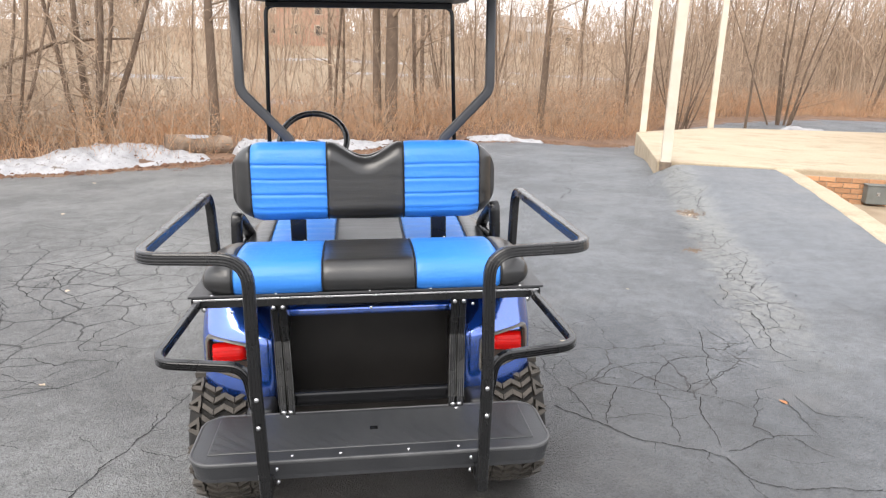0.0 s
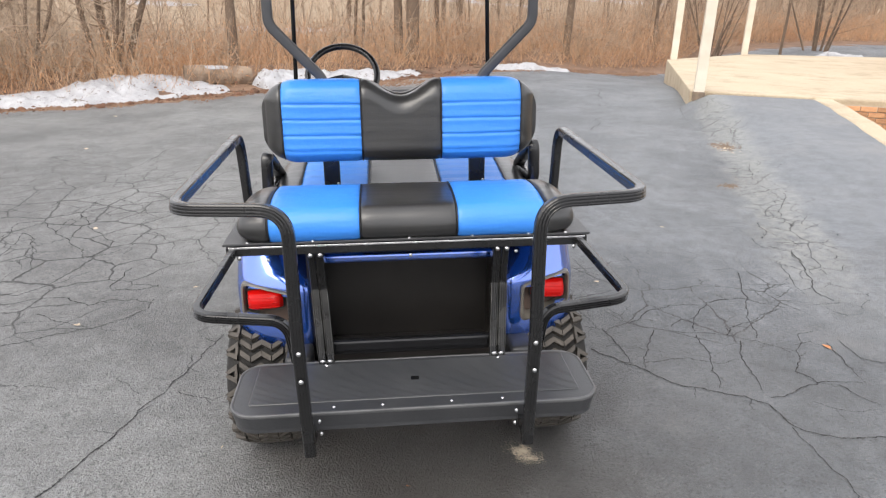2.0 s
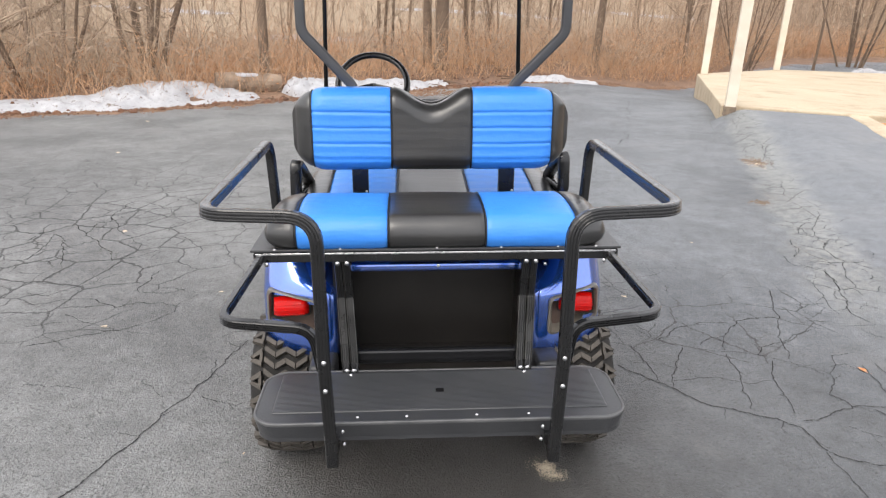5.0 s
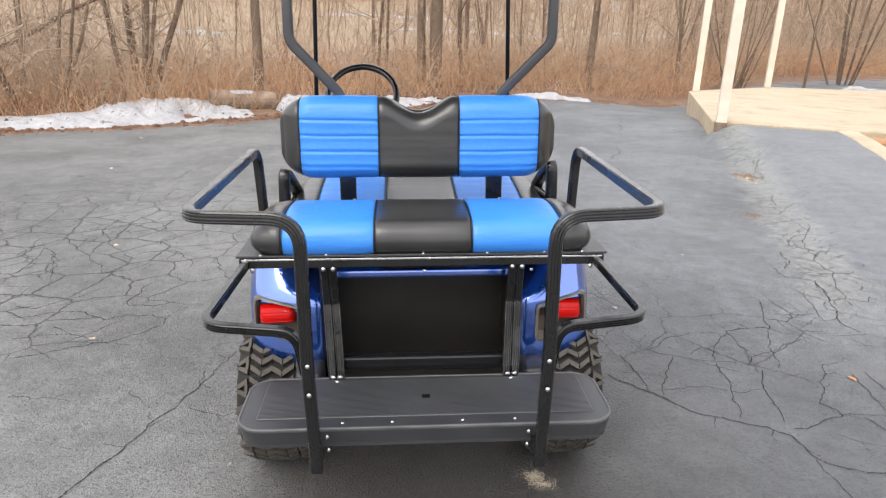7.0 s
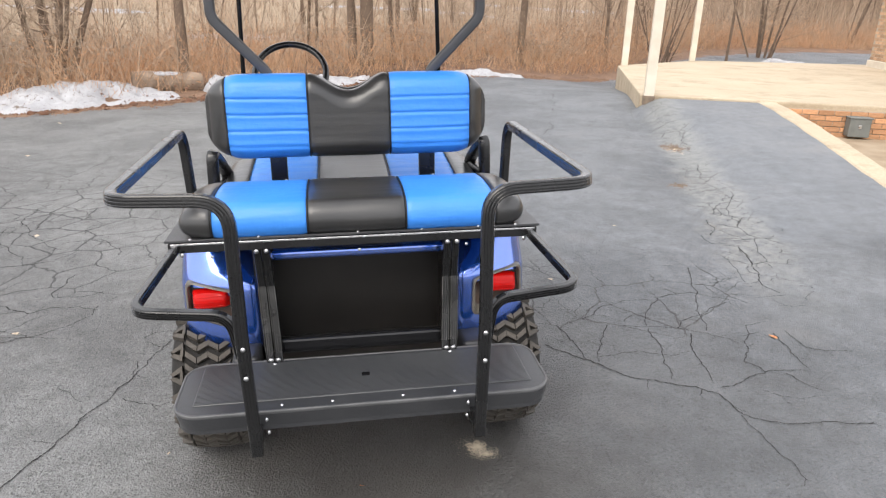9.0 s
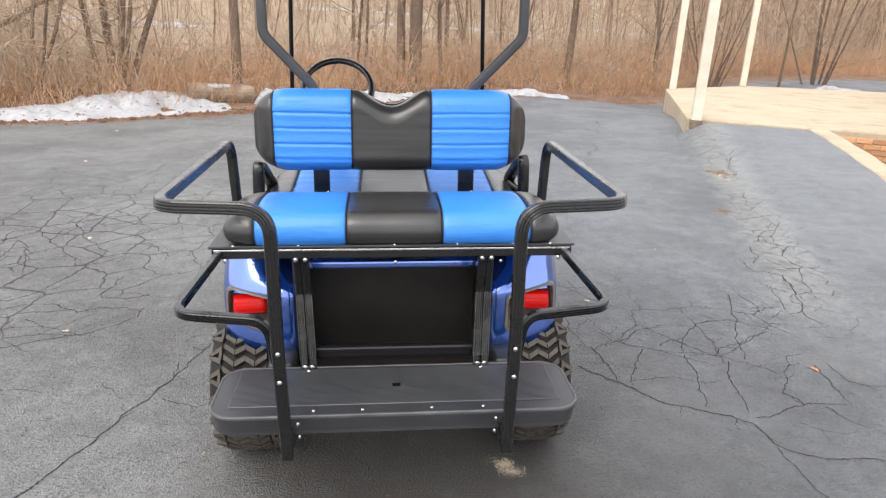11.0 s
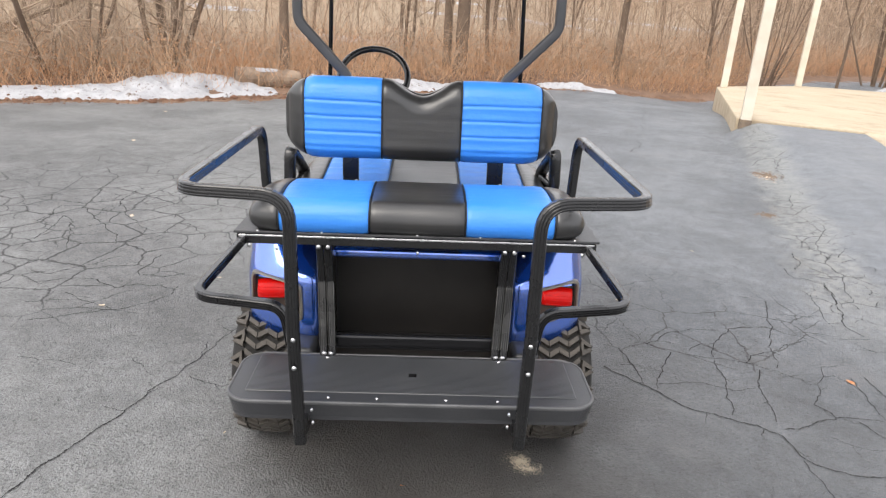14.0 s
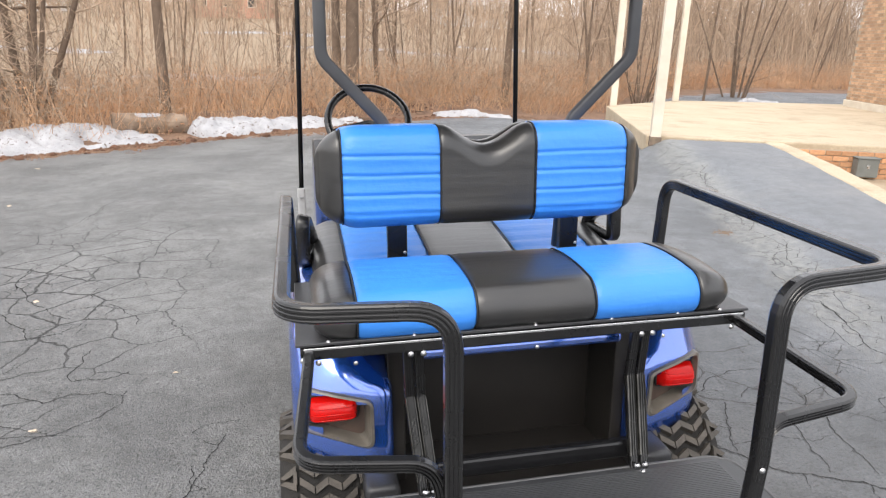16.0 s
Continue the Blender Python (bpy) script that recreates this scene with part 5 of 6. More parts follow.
# ---------------------------------------------------------------- snow, log and litter at the drive's edge
def bank(path, seed, label):
    """A low ridge of old snow along path rows of (x, y, half width, height), lumpy and ragged at its rim."""
    verts, faces = [], []
    n, m = 90, 16
    for i in range(n + 1):
        f = i / n * (len(path) - 1)
        k = min(len(path) - 2, int(f))
        s = f - k
        x, y, w, h = [a + (b - a) * s for a, b in zip(path[k], path[k + 1])]
        ways = [(Vector(path[q + 1][:2]) - Vector(path[q][:2])).normalized() for q in range(len(path) - 1)]
        knots = [ways[0]] + [(p + q).normalized() for p, q in zip(ways, ways[1:])] + [ways[-1]]
        dx, dy = knots[k].lerp(knots[k + 1], s)
        ln = math.hypot(dx, dy)
        nx, ny = -dy / ln, dx / ln
        taper = min(1.0, min(i, n - i) / 6 + 0.02)
        for j in range(m + 1):
            c = 2 * j / m - 1
            ww = w * taper * (1 + 0.35 * noise.noise((x * 2.2, y * 2.2, seed + (2 if c > 0 else 0))))
            px, py = x + nx * ww * c, y + ny * ww * c
            lump = 0.72 + 0.36 * noise.noise((px * 2.1, py * 2.1, seed)) + 0.24 * noise.noise((px * 6, py * 6, seed)) + 0.12 * noise.noise((px * 17, py * 17, seed))
            ragg = max(0.0, noise.noise((px * 1.3, py * 1.3, seed + 9)) - 0.12) * 1.6 + max(0.0, noise.noise((px * 4.5, py * 4.5, seed + 5)) - 0.18) * 1.3
            z = h * taper * max(0.0, 1 - c * c) ** 0.6 * max(-0.1, lump - ragg * (1.0 if c < 0.2 else 0.4))
            verts.append((px, py, ground_z(px, py) - 0.02 + z))
    for i in range(n):
        for j in range(m):
            faces.append((i * (m + 1) + j, i * (m + 1) + j + 1, (i + 1) * (m + 1) + j + 1, (i + 1) * (m + 1) + j))
    ob = raw("snow_bank", verts, faces, M_SNOW, smooth=True)
    return tagged(ob, label, "snow", "snow banks")


bank([(-9.03, 8.45, 0.4, 0.12), (-6.27, 9.66, 0.45, 0.17), (-5.45, 9.88, 0.55, 0.22), (-4.76, 10.33, 0.65, 0.3), (-4.08, 10.74, 0.65, 0.28), (-3.68, 10.91, 0.5, 0.15), (-2.97, 10.83, 0.3, 0.07)], 1.0, "long ploughed bank of dirty old snow by the drive")
bank([(-2.80, 11.36, 0.3, 0.40), (-2.18, 11.60, 0.4, 0.34), (-1.45, 12, 0.4, 0.27), (-0.27, 12.73, 0.3, 0.2), (0.31, 13.16, 0.2, 0.12)], 4.0, "broken bank of melting snow beside the log")
bank([(1.78, 13.74, 0.3, 0.14), (2.67, 14.03, 0.4, 0.20), (3.63, 14.02, 0.2, 0.08)], 7.0, "thin strip of melting snow at the brush edge")
for k, (x, y, a, b) in enumerate(((-14, 34, 4, 0.8), (-6, 38, 5, 0.7), (1, 36, 5, 0.8), (7.5, 35, 4, 0.7), (12.3, 18.2, 0.7, 0.16), (14.5, 30.5, 2.2, 0.5), (-20, 52, 6, 1.2), (4, 58, 8, 1.3), (24, 44, 5, 1.0), (-4, 72, 9, 1.6), (20, 70, 8, 1.5))):
    bank([(x - a, y, b * 0.6, 0.10), (x - a * 0.3, y + 0.4, b, 0.16), (x + a * 0.4, y - 0.3, b, 0.15), (x + a, y + 0.2, b * 0.5, 0.10)], 20.0 + k, "thin old snow lying in the field behind the trees")

log_t = thing("log", "weathered grey-brown fallen log lying in the snow", "log", at=(-3.33, 11.32, 0.165 + SLOPE * -3.27))
lp = [Vector((-0.57 + 1.06 * k / 24, -0.22 + 0.44 * k / 24, 0.02 - 0.025 * k / 24)) for k in range(25)]
lv, lf = [], []
limb(lv, lf, lp, 0.180, 0.172, 20)
lv = [v * 1.0 + Vector((noise.noise(v * 9), noise.noise(v * 9 + Vector((5, 0, 0))), noise.noise(v * 9 + Vector((0, 5, 0))))) * 0.012 + Vector((noise.noise(v * 5), noise.noise(v * 5 + Vector((3, 0, 0))), noise.noise(v * 5 + Vector((0, 3, 0))))) * 0.022 for v in lv]
lf += [tuple(range(19, -1, -1)), tuple(range(480, 500))]
raw("bark_shell", lv, lf, M_LOG, log_t, smooth=False)
bank([(-3.64, 11.16, 0.03, 0.03), (-3.44, 11.23, 0.08, 0.06), (-3.17, 11.34, 0.05, 0.04)], 9.0, "patch of snow on the fallen log").location = (0, 0, 0.215 - ground_z(-3.42, 11.24))

# clods of earth and wet leaves thrown up along the foot of the snow
rgc = random.Random(63)
ev, ef = [], []
for k in range(1300):
    x = rgc.uniform(-7.5, 2.2)
    y = edge_line(x) + (rgc.gauss(-0.12, 0.16) if k % 14 else rgc.gauss(0.30, 0.28))
    up = 0.2 * rgc.random() if k % 14 == 0 else 0.0
    size = rgc.uniform(0.010, 0.030) if k % 20 or k % 14 == 0 else rgc.uniform(0.04, 0.075)
    b = len(ev)
    for i in range(3):
        for j in range(6):
            a = j * math.pi / 3 + rgc.uniform(-0.25, 0.25)
            r = size * (1.0, 0.85, 0.35)[i] * rgc.uniform(0.7, 1.25)
            ev.append((x + r * math.cos(a), y + r * math.sin(a), ground_z(x, y) + size * (-0.3, 0.45, 0.85)[i] + up))
    for i in range(2):
        for j in range(6):
            ef.append((b + i * 6 + j, b + i * 6 + (j + 1) % 6, b + i * 6 + 6 + (j + 1) % 6, b + i * 6 + 6 + j))
    ef.append(tuple(range(b + 12, b + 18)))
tagged(raw("earth_clods", ev, ef, M_CLOD), "red-brown clods of earth and wet leaves along the snow", "soil", kind="stuff")

rng = random.Random(77)
for k in range(26):
    x = rng.uniform(-3.2, 2.6)
    y = edge_line(x) + rng.uniform(0.1, 1.1)
    v, f = [], []
    a = rng.uniform(-0.7, 0.7)
    pts, _ = wander(rng, Vector((0, 0, 0)), Vector((math.cos(a), math.sin(a), 0.0)), rng.uniform(0.25, 0.8), 7, 0.35)
    pts = [Vector((p.x, p.y, 0.25 * p.z)) for p in pts]
    limb(v, f, pts, rng.uniform(0.008, 0.02), 0.004, 6)
    st = raw("fallen_branch", v, f, M_BARK)
    st.location = (x, y, ground_z(x, y) + 0.015)
    tagged(st, "broken dead branch lying in leaf litter", "branch", "fallen branches")


def leaf(x, y, size, material, label, rot=0.0):
    """A curled fallen leaf with a raised rim and a stalk."""
    bm = bmesh.new()
    rows = []
    for i in range(7):
        s = i / 6
        w = 0.5 * math.sin(math.pi * (0.08 + 0.88 * s)) ** 0.8 * (1 + 0.15 * math.cos(i * 2.1))
        rows.append([bm.verts.new((c * w * size, (s - 0.5) * size * 1.4, size * (0.10 + 0.35 * (c * w) ** 2 + 0.12 * (s - 0.5) ** 2))) for c in (-1, -0.5, 0, 0.5, 1)])
    for a, b in zip(rows, rows[1:]):
        for k in range(4):
            bm.faces.new((a[k], a[k + 1], b[k + 1], b[k]))
    sweep([(0, -0.7 * size, 0.1 * size), (0.05 * size, -1.05 * size, 0.18 * size)], round_profile(0.03 * size, 5), (1, 0, 0), bm=bm)
    ob = part("fallen_leaf", bm, material, None, smooth=True)
    ob.location, ob.rotation_euler = (x, y, drive_z(x, y) - 0.002), (0.1, 0.12, rot)
    return tagged(ob, label, "leaf", "fallen leaves")


leaf(1.97, 1.24, 0.035, M_LEAF, "curled orange-brown leaf on the asphalt", 0.6)
leaf(-1.73, 1.74, 0.03, M_PALE_LEAF, "pale curled leaf on the asphalt", 1.6)
leaf(-1.25, 2.2, 0.028, M_PALE_LEAF, "pale curled leaf on the asphalt", 2.2)
leaf(1.09, 2.1, 0.03, M_PALE_LEAF, "tan leaf lying on the asphalt", 1.2)
leaf(-2.3, 3.36, 0.03, M_PALE_LEAF, "pale curled leaf on the asphalt", 0.3)
leaf(-0.72, 0.64, 0.014, M_PALE_LEAF, "pale scrap of leaf on the asphalt", 0.3)
leaf(-0.02, 0.38, 0.014, M_LEAF, "small brown scrap of leaf under the cart", 2.0)
leaf(1.81, 3.05, 0.025, M_PALE_LEAF, "pale scrap of leaf on the asphalt", 1.0)
leaf(-4.11, 8.46, 0.05, M_PALE_LEAF, "pale leaf far out on the drive", 0.9)
leaf(-3.58, 6.25, 0.04, M_PALE_LEAF, "pale leaf far out on the drive", 0.2)


def crumbs(name, label, category, cx, cy, rx, ry, count, size, material, seed, lift=0.0):
    rg = random.Random(seed)
    verts, faces = [], []
    for _ in range(count):
        a, q = rg.uniform(0, 6.28), rg.random() ** 0.9
        q *= 0.75 + 0.5 * noise.noise((math.cos(a) * 1.5, math.sin(a) * 1.5, seed))
        x, y = cx + rx * q * math.cos(a), cy + ry * q * math.sin(a)
        s = size * rg.uniform(0.4, 1.3) * (1.15 - 0.6 * q)
        z = drive_z(x, y) + lift
        b = len(verts)
        t = rg.uniform(0, 6.28)
        for k in range(4):
            verts.append((x + s * math.cos(t + k * 1.57), y + s * math.sin(t + k * 1.57) * 0.8, z - 0.002))
        verts.append((x + s * 0.2, y, z + s * rg.uniform(0.3, 0.9)))
        faces += [(b, b + 1, b + 4), (b + 1, b + 2, b + 4), (b + 2, b + 3, b + 4), (b + 3, b, b + 4)]
    return tagged(raw(name, verts, faces, material), label, category, kind="stuff")


crumbs("sand_spill", "small fan of pale sand spilt on the asphalt", "sand", 0.4, 0.54, 0.055, 0.06, 1700, 0.0032, M_SAND, 3)
crumbs("sand_spill", "thin tail of pale sand on the asphalt", "sand", 0.43, 0.5, 0.085, 0.05, 900, 0.0030, M_SAND, 13)
crumbs("sand_spill", "scattered grains of pale sand on the asphalt", "sand", 0.38, 0.56, 0.10, 0.10, 420, 0.0026, M_SAND, 23)
crumbs("gravel_debris", "brown leaf crumbs and gravel along the ramp's seam", "debris", 3.36, 5.60, 0.15, 0.45, 440, 0.012, M_CRUMB, 4, 0.0)
crumbs("gravel_debris", "pale chips lying in brown leaf crumbs", "debris", 3.33, 5.50, 0.14, 0.40, 70, 0.011, M_PALE_LEAF, 15, 0.0)
crumbs("gravel_debris", "small heap of brown leaf crumbs on the seam", "debris", 2.76, 4.08, 0.15, 0.17, 200, 0.010, M_CRUMB, 14, 0.0)
crumbs("gravel_debris", "loose gravel crumbs along the ramp's broken seam", "debris", 2.92, 4.30, 0.17, 0.75, 420, 0.0065, M_PEBBLE, 5, 0.0)
crumbs("gravel_debris", "loose grey crumbs of broken asphalt at the seam", "debris", 2.50, 2.95, 0.16, 0.85, 520, 0.0055, M_PEBBLE, 6, 0.0)
crumbs("edge_litter", "dead leaves blown along the drive's edge", "leaves", -0.75, 11.69, 2.2, 0.8, 1500, 0.035, M_LITTER, 7, 0.0)

# dark soil and leaf crumbs along the foot of the snow
rgl = random.Random(31)
lv2, lf2 = [], []
for _ in range(14000):
    x = rgl.uniform(-10, 6)
    clump = noise.noise((x * 1.7, 0.0, 4.0))
    if clump < rgl.uniform(-0.5, 0.25):
        continue
    y = edge_line(x) - 0.26 + rgl.gauss(0.05, 0.14 + 0.2 * max(0, clump))
    s = rgl.uniform(0.008, 0.03) * (1.5 if rgl.random() < 0.06 else 1)
    a, h, z = rgl.uniform(0, 6.28), s * rgl.uniform(0.3, 1.1), ground_z(x, y)
    b = len(lv2)
    for k in range(4):
        lv2.append((x + s * math.cos(a + k * 1.57), y + s * math.sin(a + k * 1.57) * 0.8, z - 0.004))
    lv2.append((x + s * 0.3, y, z + h))
    lf2 += [(b, b + 1, b + 4), (b + 1, b + 2, b + 4), (b + 2, b + 3, b + 4), (b + 3, b, b + 4)]
tagged(raw("soil_crumbs", lv2, lf2, M_LITTER), "dark soil and leaf crumbs along the snow's foot", "soil", kind="stuff")


# cracks in the asphalt: ragged ribbons with side branches
def crack(path, width, seed, branches=2):
    rg = random.Random(seed)
    verts, faces = [], []

    def ribbon(pts, w0, w1):
        fine = [Vector(p) for p in pts]
        for lev in range(5):
            out = [fine[0]]
            for a, b in zip(fine, fine[1:]):
                d = b - a
                mid = (a + b) / 2 + Vector((-d.y, d.x)) * rg.uniform(-0.11, 0.11)
                out += [mid, b]
            fine = out
        base, k = len(verts), len(fine)
        for i, p in enumerate(fine):
            d = (fine[min(i + 1, k - 1)] - fine[max(i - 1, 0)]).normalized()
            w = (w0 + (w1 - w0) * i / (k - 1)) * rg.uniform(0.2, 1.3) * 0.43
            for sg in (-1, 1):
                q = p + Vector((-d.y, d.x)) * w * sg
                verts.append((q.x, q.y, drive_z(q.x, q.y) + 0.0025))
        for i in range(k - 1):
            faces.append((base + 2 * i, base + 2 * i + 1, base + 2 * i + 3, base + 2 * i + 2))
        return fine

    fine = ribbon(path, width, width * 0.6)
    for _ in range(branches):
        i = rg.randrange(2, len(fine) - 2)
        d = (fine[i + 1] - fine[i - 1]).normalized()
        a = rg.choice((-1, 1)) * rg.uniform(0.6, 1.3)
        e = Vector((d.x * math.cos(a) - d.y * math.sin(a), d.x * math.sin(a) + d.y * math.cos(a))) * rg.uniform(0.03, 0.12)
        ribbon([fine[i], fine[i] + e * 0.5 + Vector((rg.uniform(-0.02, 0.02), rg.uniform(-0.02, 0.02))), fine[i] + e], width * 0.55, width * 0.15)
    ob = raw("asphalt_crack", verts, faces, M_CRACK, ground)
    return ob


crack([(0.85, 1.30), (0.92, 1.22), (1.01, 1.13), (1.08, 1.03), (1.17, 0.94), (1.29, 0.89), (1.39, 0.85), (1.46, 0.78), (1.47, 0.70), (1.48, 0.63), (1.55, 0.57), (1.65, 0.54), (1.78, 0.54), (1.95, 0.51)], 0.010, 200, 4)
crack([(1.47, 0.62), (1.48, 0.50), (1.48, 0.40), (1.50, 0.31), (1.49, 0.22)], 0.006, 201, 1)
crack([(0.96, 1.50), (0.98, 1.34), (1.00, 1.22), (1.00, 1.14)], 0.008, 202, 1)
crack([(0.93, 1.32), (0.99, 1.33)], 0.005, 203, 1)
crack([(1.21, 1.47), (1.12, 1.27), (1.05, 1.11)], 0.007, 204, 1)
crack([(1.06, 1.15), (1.17, 1.17), (1.28, 1.18), (1.39, 1.12), (1.50, 1.15)], 0.005, 205, 1)
crack([(1.11, 1.55), (1.24, 1.68), (1.39, 1.75), (1.55, 1.74)], 0.007, 206, 1)
crack([(1.82, 1.81), (1.69, 1.80), (1.60, 1.77), (1.52, 1.67), (1.41, 1.44)], 0.009, 207, 1)
crack([(1.40, 1.40), (1.39, 1.26), (1.36, 1.12), (1.34, 0.99), (1.31, 0.92)], 0.007, 208, 1)
crack([(1.31, 1.50), (1.39, 1.58), (1.46, 1.59)], 0.006, 209, 1)
crack([(1.28, 1.46), (1.38, 1.43), (1.50, 1.41), (1.60, 1.36), (1.67, 1.32), (1.75, 1.25), (1.77, 1.20)], 0.005, 210, 2)
crack([(1.96, 2.18), (1.86, 1.91), (1.78, 1.66), (1.72, 1.49), (1.68, 1.35)], 0.007, 211, 1)
crack([(1.82, 1.81), (1.91, 1.73), (2.00, 1.67)], 0.006, 212, 1)
crack([(1.55, 1.39), (1.60, 1.47), (1.68, 1.51), (1.82, 1.60), (1.96, 1.67)], 0.007, 213, 1)
crack([(1.59, 1.33), (1.53, 1.19), (1.51, 1.07), (1.50, 0.97), (1.48, 0.88)], 0.007, 214, 1)
crack([(1.49, 0.83), (1.60, 0.86), (1.74, 0.92), (1.74, 0.98), (1.70, 1.03), (1.80, 1.21), (1.90, 1.38), (1.99, 1.40)], 0.007, 215, 2)
crack([(1.74, 0.93), (1.85, 0.93), (1.94, 0.92)], 0.006, 216, 1)
crack([(1.83, 0.91), (1.85, 0.84), (1.91, 0.75)], 0.006, 217, 1)
crack([(1.65, 0.79), (1.72, 0.73), (1.89, 0.71)], 0.004, 218, 1)
crack([(2.46, 2.48), (2.40, 2.23), (2.31, 1.97), (2.27, 1.82), (2.30, 1.74)], 0.010, 219, 1)
crack([(2.26, 2.23), (2.22, 2.03), (2.19, 1.84)], 0.006, 220, 1)
crack([(1.99, 1.28), (1.98, 1.14), (1.96, 1.02), (1.95, 0.92)], 0.007, 221, 1)
crack([(1.83, 1.27), (1.92, 1.30), (1.95, 1.25)], 0.005, 222, 1)
crack([(2.06, 1.30), (2.06, 1.20), (2.06, 1.12), (2.13, 1.08), (2.25, 1.06)], 0.006, 223, 1)
crack([(1.98, 1.93), (2.10, 1.98), (2.18, 2.00)], 0.005, 224, 1)
crack([(1.03, 1.69), (1.08, 1.58), (1.14, 1.54)], 0.004, 225, 1)
crack([(-1.34, 0.16), (-1.30, 0.34), (-1.27, 0.43), (-1.23, 0.54), (-1.20, 0.65), (-1.16, 0.77), (-1.13, 0.85), (-1.11, 0.96), (-1.06, 1.06), (-1.02, 1.21), (-0.99, 1.33), (-0.96, 1.48), (-0.94, 1.58)], 0.010, 226, 4)
crack([(-1.01, 1.05), (-0.93, 1.00), (-0.84, 0.97), (-0.78, 1.01)], 0.006, 227, 1)
crack([(-1.04, 1.37), (-1.03, 1.26), (-0.99, 1.22)], 0.005, 228, 1)
crack([(-1.08, 1.61), (-1.04, 1.67), (-0.89, 1.69)], 0.005, 229, 1)
crack([(-2.03, 1.52), (-1.94, 1.55), (-1.84, 1.61), (-1.74, 1.65), (-1.61, 1.71), (-1.51, 1.80), (-1.43, 1.92), (-1.44, 2.04)], 0.008, 230, 2)
crack([(-1.83, 1.15), (-1.72, 1.13), (-1.54, 1.10)], 0.005, 231, 1)
crack([(-1.32, 1.18), (-1.24, 1.12), (-1.17, 1.04)], 0.004, 232, 1)
crack([(-2.38, 2.18), (-2.24, 2.15), (-2.16, 2.26), (-2.07, 2.34), (-1.98, 2.49)], 0.009, 233, 1)
crack([(-2.30, 2.02), (-2.20, 2.04), (-2.10, 2.09), (-1.93, 2.09)], 0.008, 234, 1)
crack([(-1.93, 2.09), (-1.78, 1.98), (-1.69, 2.05), (-1.54, 2.05), (-1.43, 1.99)], 0.009, 235, 1)
crack([(-2.01, 1.89), (-1.86, 1.79), (-1.67, 1.71)], 0.007, 236, 1)
crack([(-1.76, 2.24), (-1.74, 2.36), (-1.74, 2.55)], 0.010, 237, 1)
crack([(-1.48, 2.24), (-1.57, 2.18), (-1.72, 2.18), (-1.76, 2.24)], 0.008, 238, 1)
crack([(-2.15, 1.75), (-2.02, 1.79), (-1.88, 1.79)], 0.006, 239, 1)
crack([(-2.51, 3.61), (-2.57, 3.86), (-2.59, 4.09), (-2.53, 4.20)], 0.011, 240, 1)
crack([(-2.55, 3.71), (-2.35, 3.37), (-2.13, 3.11), (-1.99, 3.02)], 0.009, 241, 1)
crack([(-1.97, 3.19), (-1.82, 3.22), (-1.63, 3.01), (-1.59, 2.86)], 0.009, 242, 1)
crack([(-1.98, 3.36), (-1.99, 3.55), (-1.89, 3.59)], 0.008, 243, 1)
crack([(-2.90, 3.98), (-2.82, 4.45), (-2.60, 4.65)], 0.007, 244, 1)
crack([(-2.89, 3.13), (-2.94, 3.53), (-2.79, 3.57), (-2.53, 3.25), (-2.33, 3.03), (-2.12, 2.73)], 0.011, 245, 2)
crack([(-2.79, 3.30), (-2.55, 2.96), (-2.41, 2.64)], 0.009, 246, 1)
crack([(-2.65, 5.49), (-2.61, 6.24), (-2.23, 6.23)], 0.008, 247, 1)
crack([(-2.67, 6.04), (-2.68, 5.57), (-2.76, 5.16), (-2.91, 5.01)], 0.008, 248, 1)
crack([(-3.77, 5.87), (-3.15, 5.41), (-2.76, 5.16)], 0.008, 249, 1)
crack([(-3.42, 4.22), (-3.19, 4.34), (-3.14, 4.73), (-2.91, 5.01)], 0.008, 250, 1)
crack([(-2.69, 2.75), (-2.72, 3.05), (-2.79, 3.30)], 0.010, 251, 1)
crack([(-2.12, 2.73), (-1.98, 2.80), (-1.89, 3.02)], 0.009, 252, 1)
crack([(-2.53, 3.25), (-2.59, 3.56), (-2.51, 3.61)], 0.008, 253, 1)
crack([(3.30, 10.38), (3.04, 9.30), (2.75, 8.39)], 0.012, 254, 1)
crack([(2.19, 6.69), (2.46, 7.47), (2.59, 7.61)], 0.012, 255, 1)
crack([(3.70, 6.21), (3.52, 5.61), (3.40, 5.25)], 0.008, 256, 1)
crack([(3.22, 4.71), (3.09, 4.36), (3.02, 4.11)], 0.008, 257, 1)
crack([(3.06, 3.76), (2.86, 3.40), (2.72, 2.96)], 0.008, 258, 1)
crack([(2.53, 3.09), (2.49, 2.89), (2.39, 2.74)], 0.008, 259, 1)
crack([(2.33, 2.77), (2.31, 2.59), (2.47, 2.52)], 0.007, 260, 1)
# short broken cracks along the ramp's seam
rgs = random.Random(12)
for k in range(48):
    u = rgs.uniform(-7.0, -1.6)
    x, y = dock(u, rgs.gauss(0.24, 0.15))
    a = rgs.gauss(1.25, 0.5) + (1.5 if k % 4 == 0 else 0)
    ln = rgs.uniform(0.05, 0.26)
    dx, dy = math.cos(a) * ln, math.sin(a) * ln
    crack([(x, y), (x + dx * 0.5 + rgs.uniform(-0.03, 0.03), y + dy * 0.5), (x + dx, y + dy)], rgs.uniform(0.003, 0.007), 100 + k, 1)

# ---------------------------------------------------------------- brickwork


def brick_block(w, h, d):
    bm = box(-w / 2, w / 2, 0, d, -h / 2, h / 2, 0.004, 1)
    me = bpy.data.meshes.new("brick")
    bmesh.ops.recalc_face_normals(bm, faces=bm.faces)
    bm.to_mesh(me)
    bm.free()
    return me


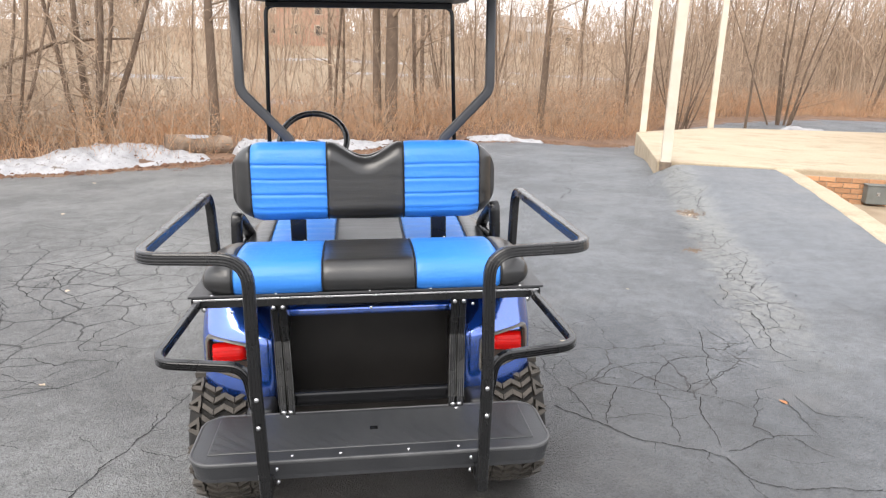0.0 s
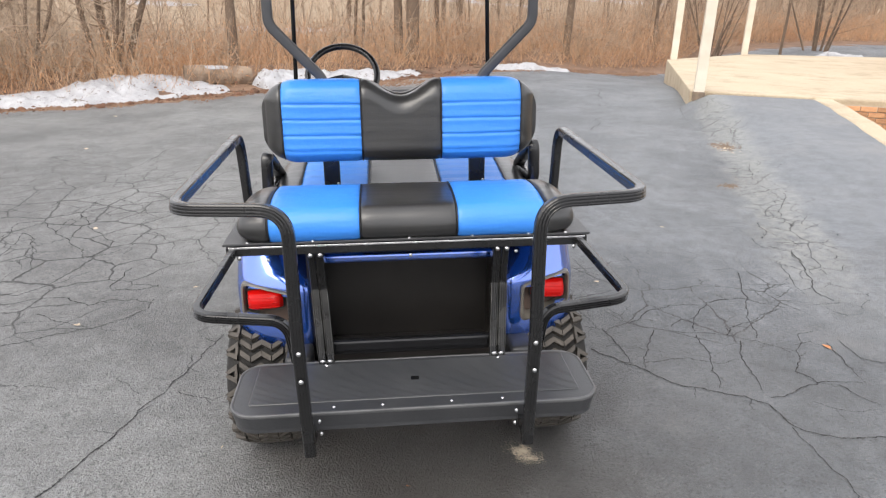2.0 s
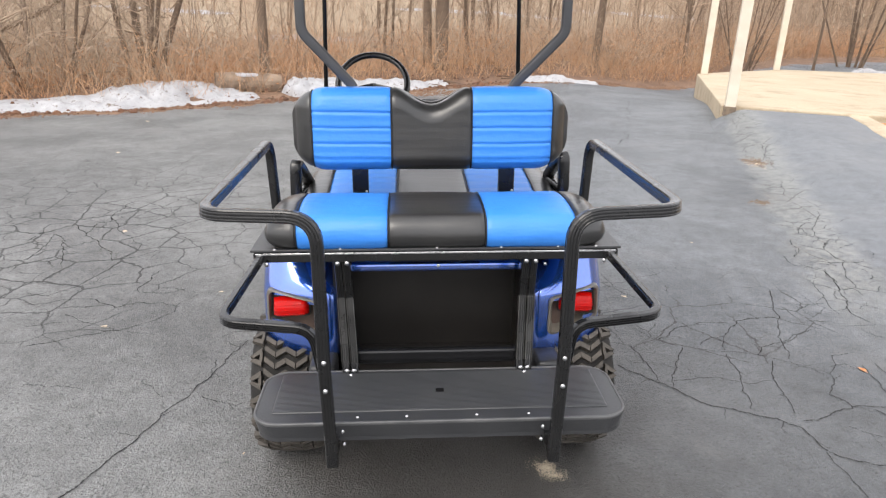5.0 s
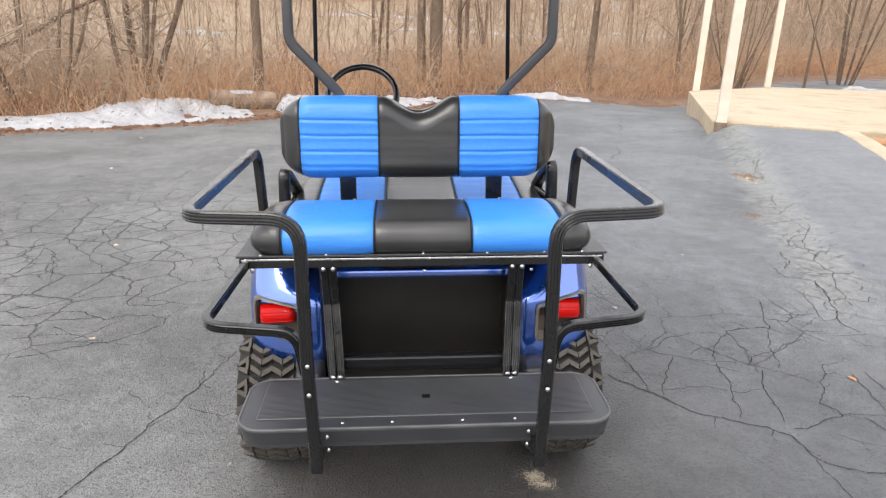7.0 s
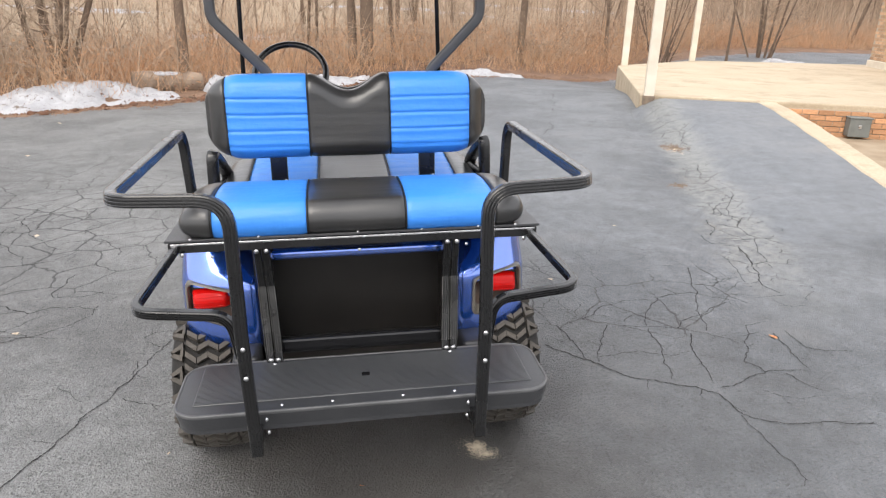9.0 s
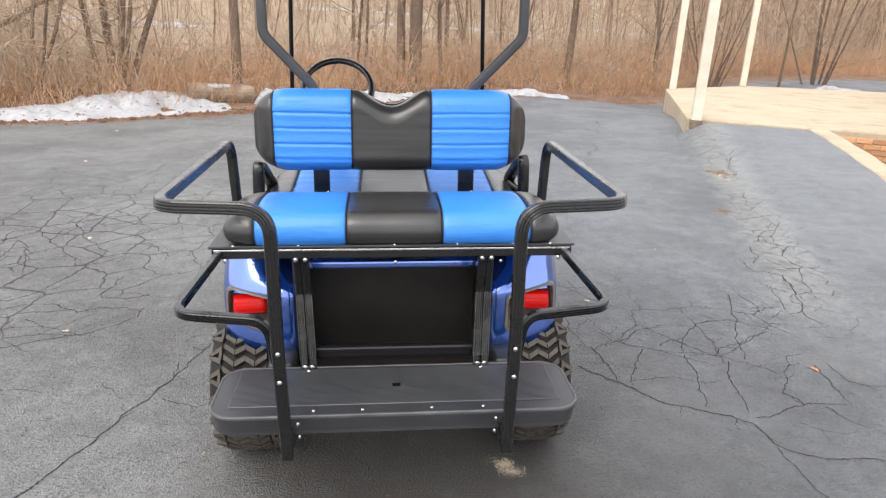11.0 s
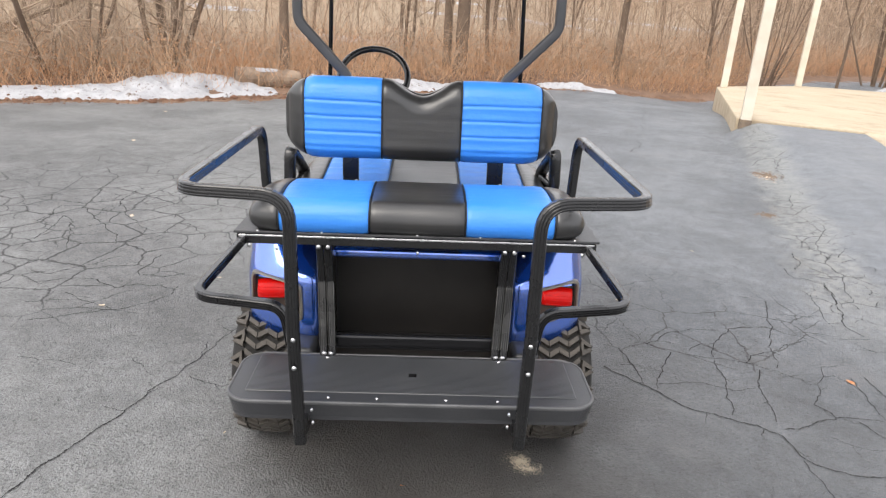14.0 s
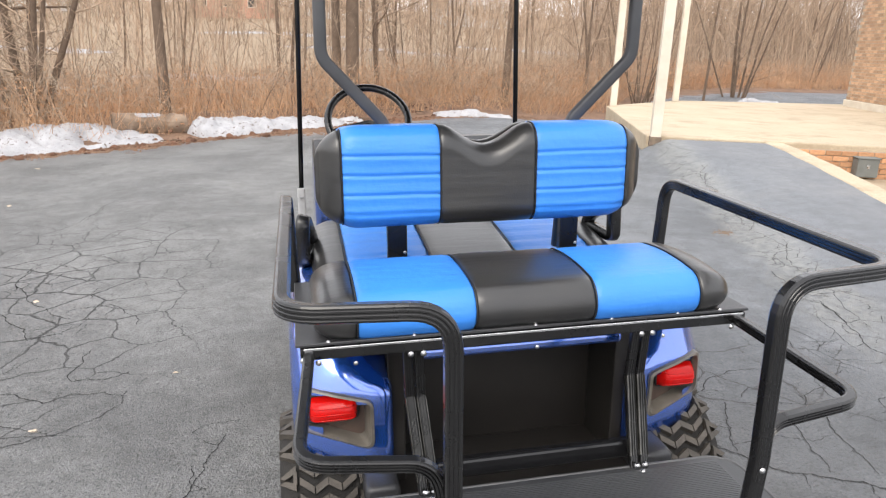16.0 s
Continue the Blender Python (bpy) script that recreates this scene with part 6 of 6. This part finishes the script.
well_wall = part("wall_area", prism([dock(-0.012, 2.0), dock(-0.012, 6.3), dock(0.2, 6.3), dock(0.2, 2.0)], "z", -0.6, DOCK_Z - 0.075), M_MORTAR)
tagged(well_wall, "red brick retaining wall under the dock's edge", "wall", kind="structure")
me = brick_block(0.203, 0.064, 0.03)
me.materials.append(M_RED_BRICK)
ang = -math.atan2(DOCK_U.x, DOCK_U.y)
for row in range(6):
    for k in range(21):
        r = 2.12 + 0.214 * k + (0.107 if row % 2 else 0)
        if r > 6.2:
            continue
        ob = new("brick", me)
        ob.parent = well_wall
        x, y = dock(-0.03, r)
        ob.location, ob.rotation_euler = (x, y, DOCK_Z - 0.12 - 0.075 * row), (0, 0, ang)

me2 = brick_block(0.203, 0.064, 0.03)
me2.materials.append(M_BRICK)
count = 0
rest = bmesh.new()
for row in range(40):
    for k in range(22):
        u = 8.8 - 0.214 * k - (0.107 if row % 2 else 0)
        z = DOCK_Z + 0.205 + 0.075 * row
        x, y = dock(u, wall_r + 0.006)
        m = Matrix.Translation((x, y, z)) @ Matrix.Rotation(ang - math.pi / 2, 4, "Z")
        if row < 16 and k < 18:
            ob = new("brick", me2)
            ob.parent = bw
            ob.matrix_basis = m
        else:
            b0 = box(-0.1015, 0.1015, 0, 0.03, -0.032, 0.032)
            b0.transform(m)
            tmp = bpy.data.meshes.new("tmp")
            b0.to_mesh(tmp)
            b0.free()
            rest.from_mesh(tmp)
            bpy.data.meshes.remove(tmp)
tagged(part("brickwork", rest, M_BRICK_REST, bw), kind="stuff")

# grey box on the area wall
gb = thing("meter_box", "grey metal box mounted on the red brick area wall", "box", at=(*dock(-0.03, 2.95), DOCK_Z - 0.27))
gb.rotation_euler = (0, 0, ang)
part("case", box(-0.14, 0.14, -0.18, 0.0, -0.14, 0.11, 0.012, 2), M_GREYBOX, gb)
part("lid", box(-0.15, 0.15, -0.19, 0.0, 0.11, 0.13, 0.006, 1), M_GREYBOX, gb)
part("latch", box(-0.02, 0.02, -0.19, -0.18, -0.02, 0.03, 0.003, 1), M_CHROME, gb)

# ---------------------------------------------------------------- far houses
def house(x, y, w, d, h, wall, rot, label):
    t = thing("house", label, "house", "far houses", at=(x, y, ground_z(x, y) - 0.3))
    t.rotation_euler = (0, 0, rot)
    part("wall", box(-w / 2, w / 2, -d / 2, d / 2, 0, h), wall, t)
    part("roof", prism([(-d / 2 - 0.5, h), (0, h + d * 0.32), (d / 2 + 0.5, h), (d / 2 + 0.5, h - 0.2), (0, h + d * 0.32 - 0.2), (-d / 2 - 0.5, h - 0.2)], "x", -w / 2 - 0.4, w / 2 + 0.4), M_SHINGLE, t)
    n = int(w // 2.6)
    for k in range(n):
        cx = -w / 2 + w * (k + 0.5) / n
        for cz in ((1.5, 4.2) if h > 5 else (1.6,)):
            win = part("window", box(cx - 0.6, cx + 0.6, -d / 2 - 0.06, -d / 2, cz - 0.1, cz + 1.3), M_POST, t)
            part("pane", box(cx - 0.5, cx + 0.5, -d / 2 - 0.09, -d / 2 - 0.06, cz, cz + 1.2), M_GLASS, win)
    return t


house(3.5, 112, 11, 8, 5.6, M_SIDING, 0.15, "pale sided far house behind the woods")
house(-12, 105, 10, 8, 5.4, M_SIDING_RED, -0.2, "reddish far house behind the woods")
house(24, 118, 12, 8, 3.4, M_SIDING, 0.3, "low pale far house behind the woods")
house(-38, 100, 12, 8, 5.4, M_SIDING, 0.25, "pale far house among leafless trees")
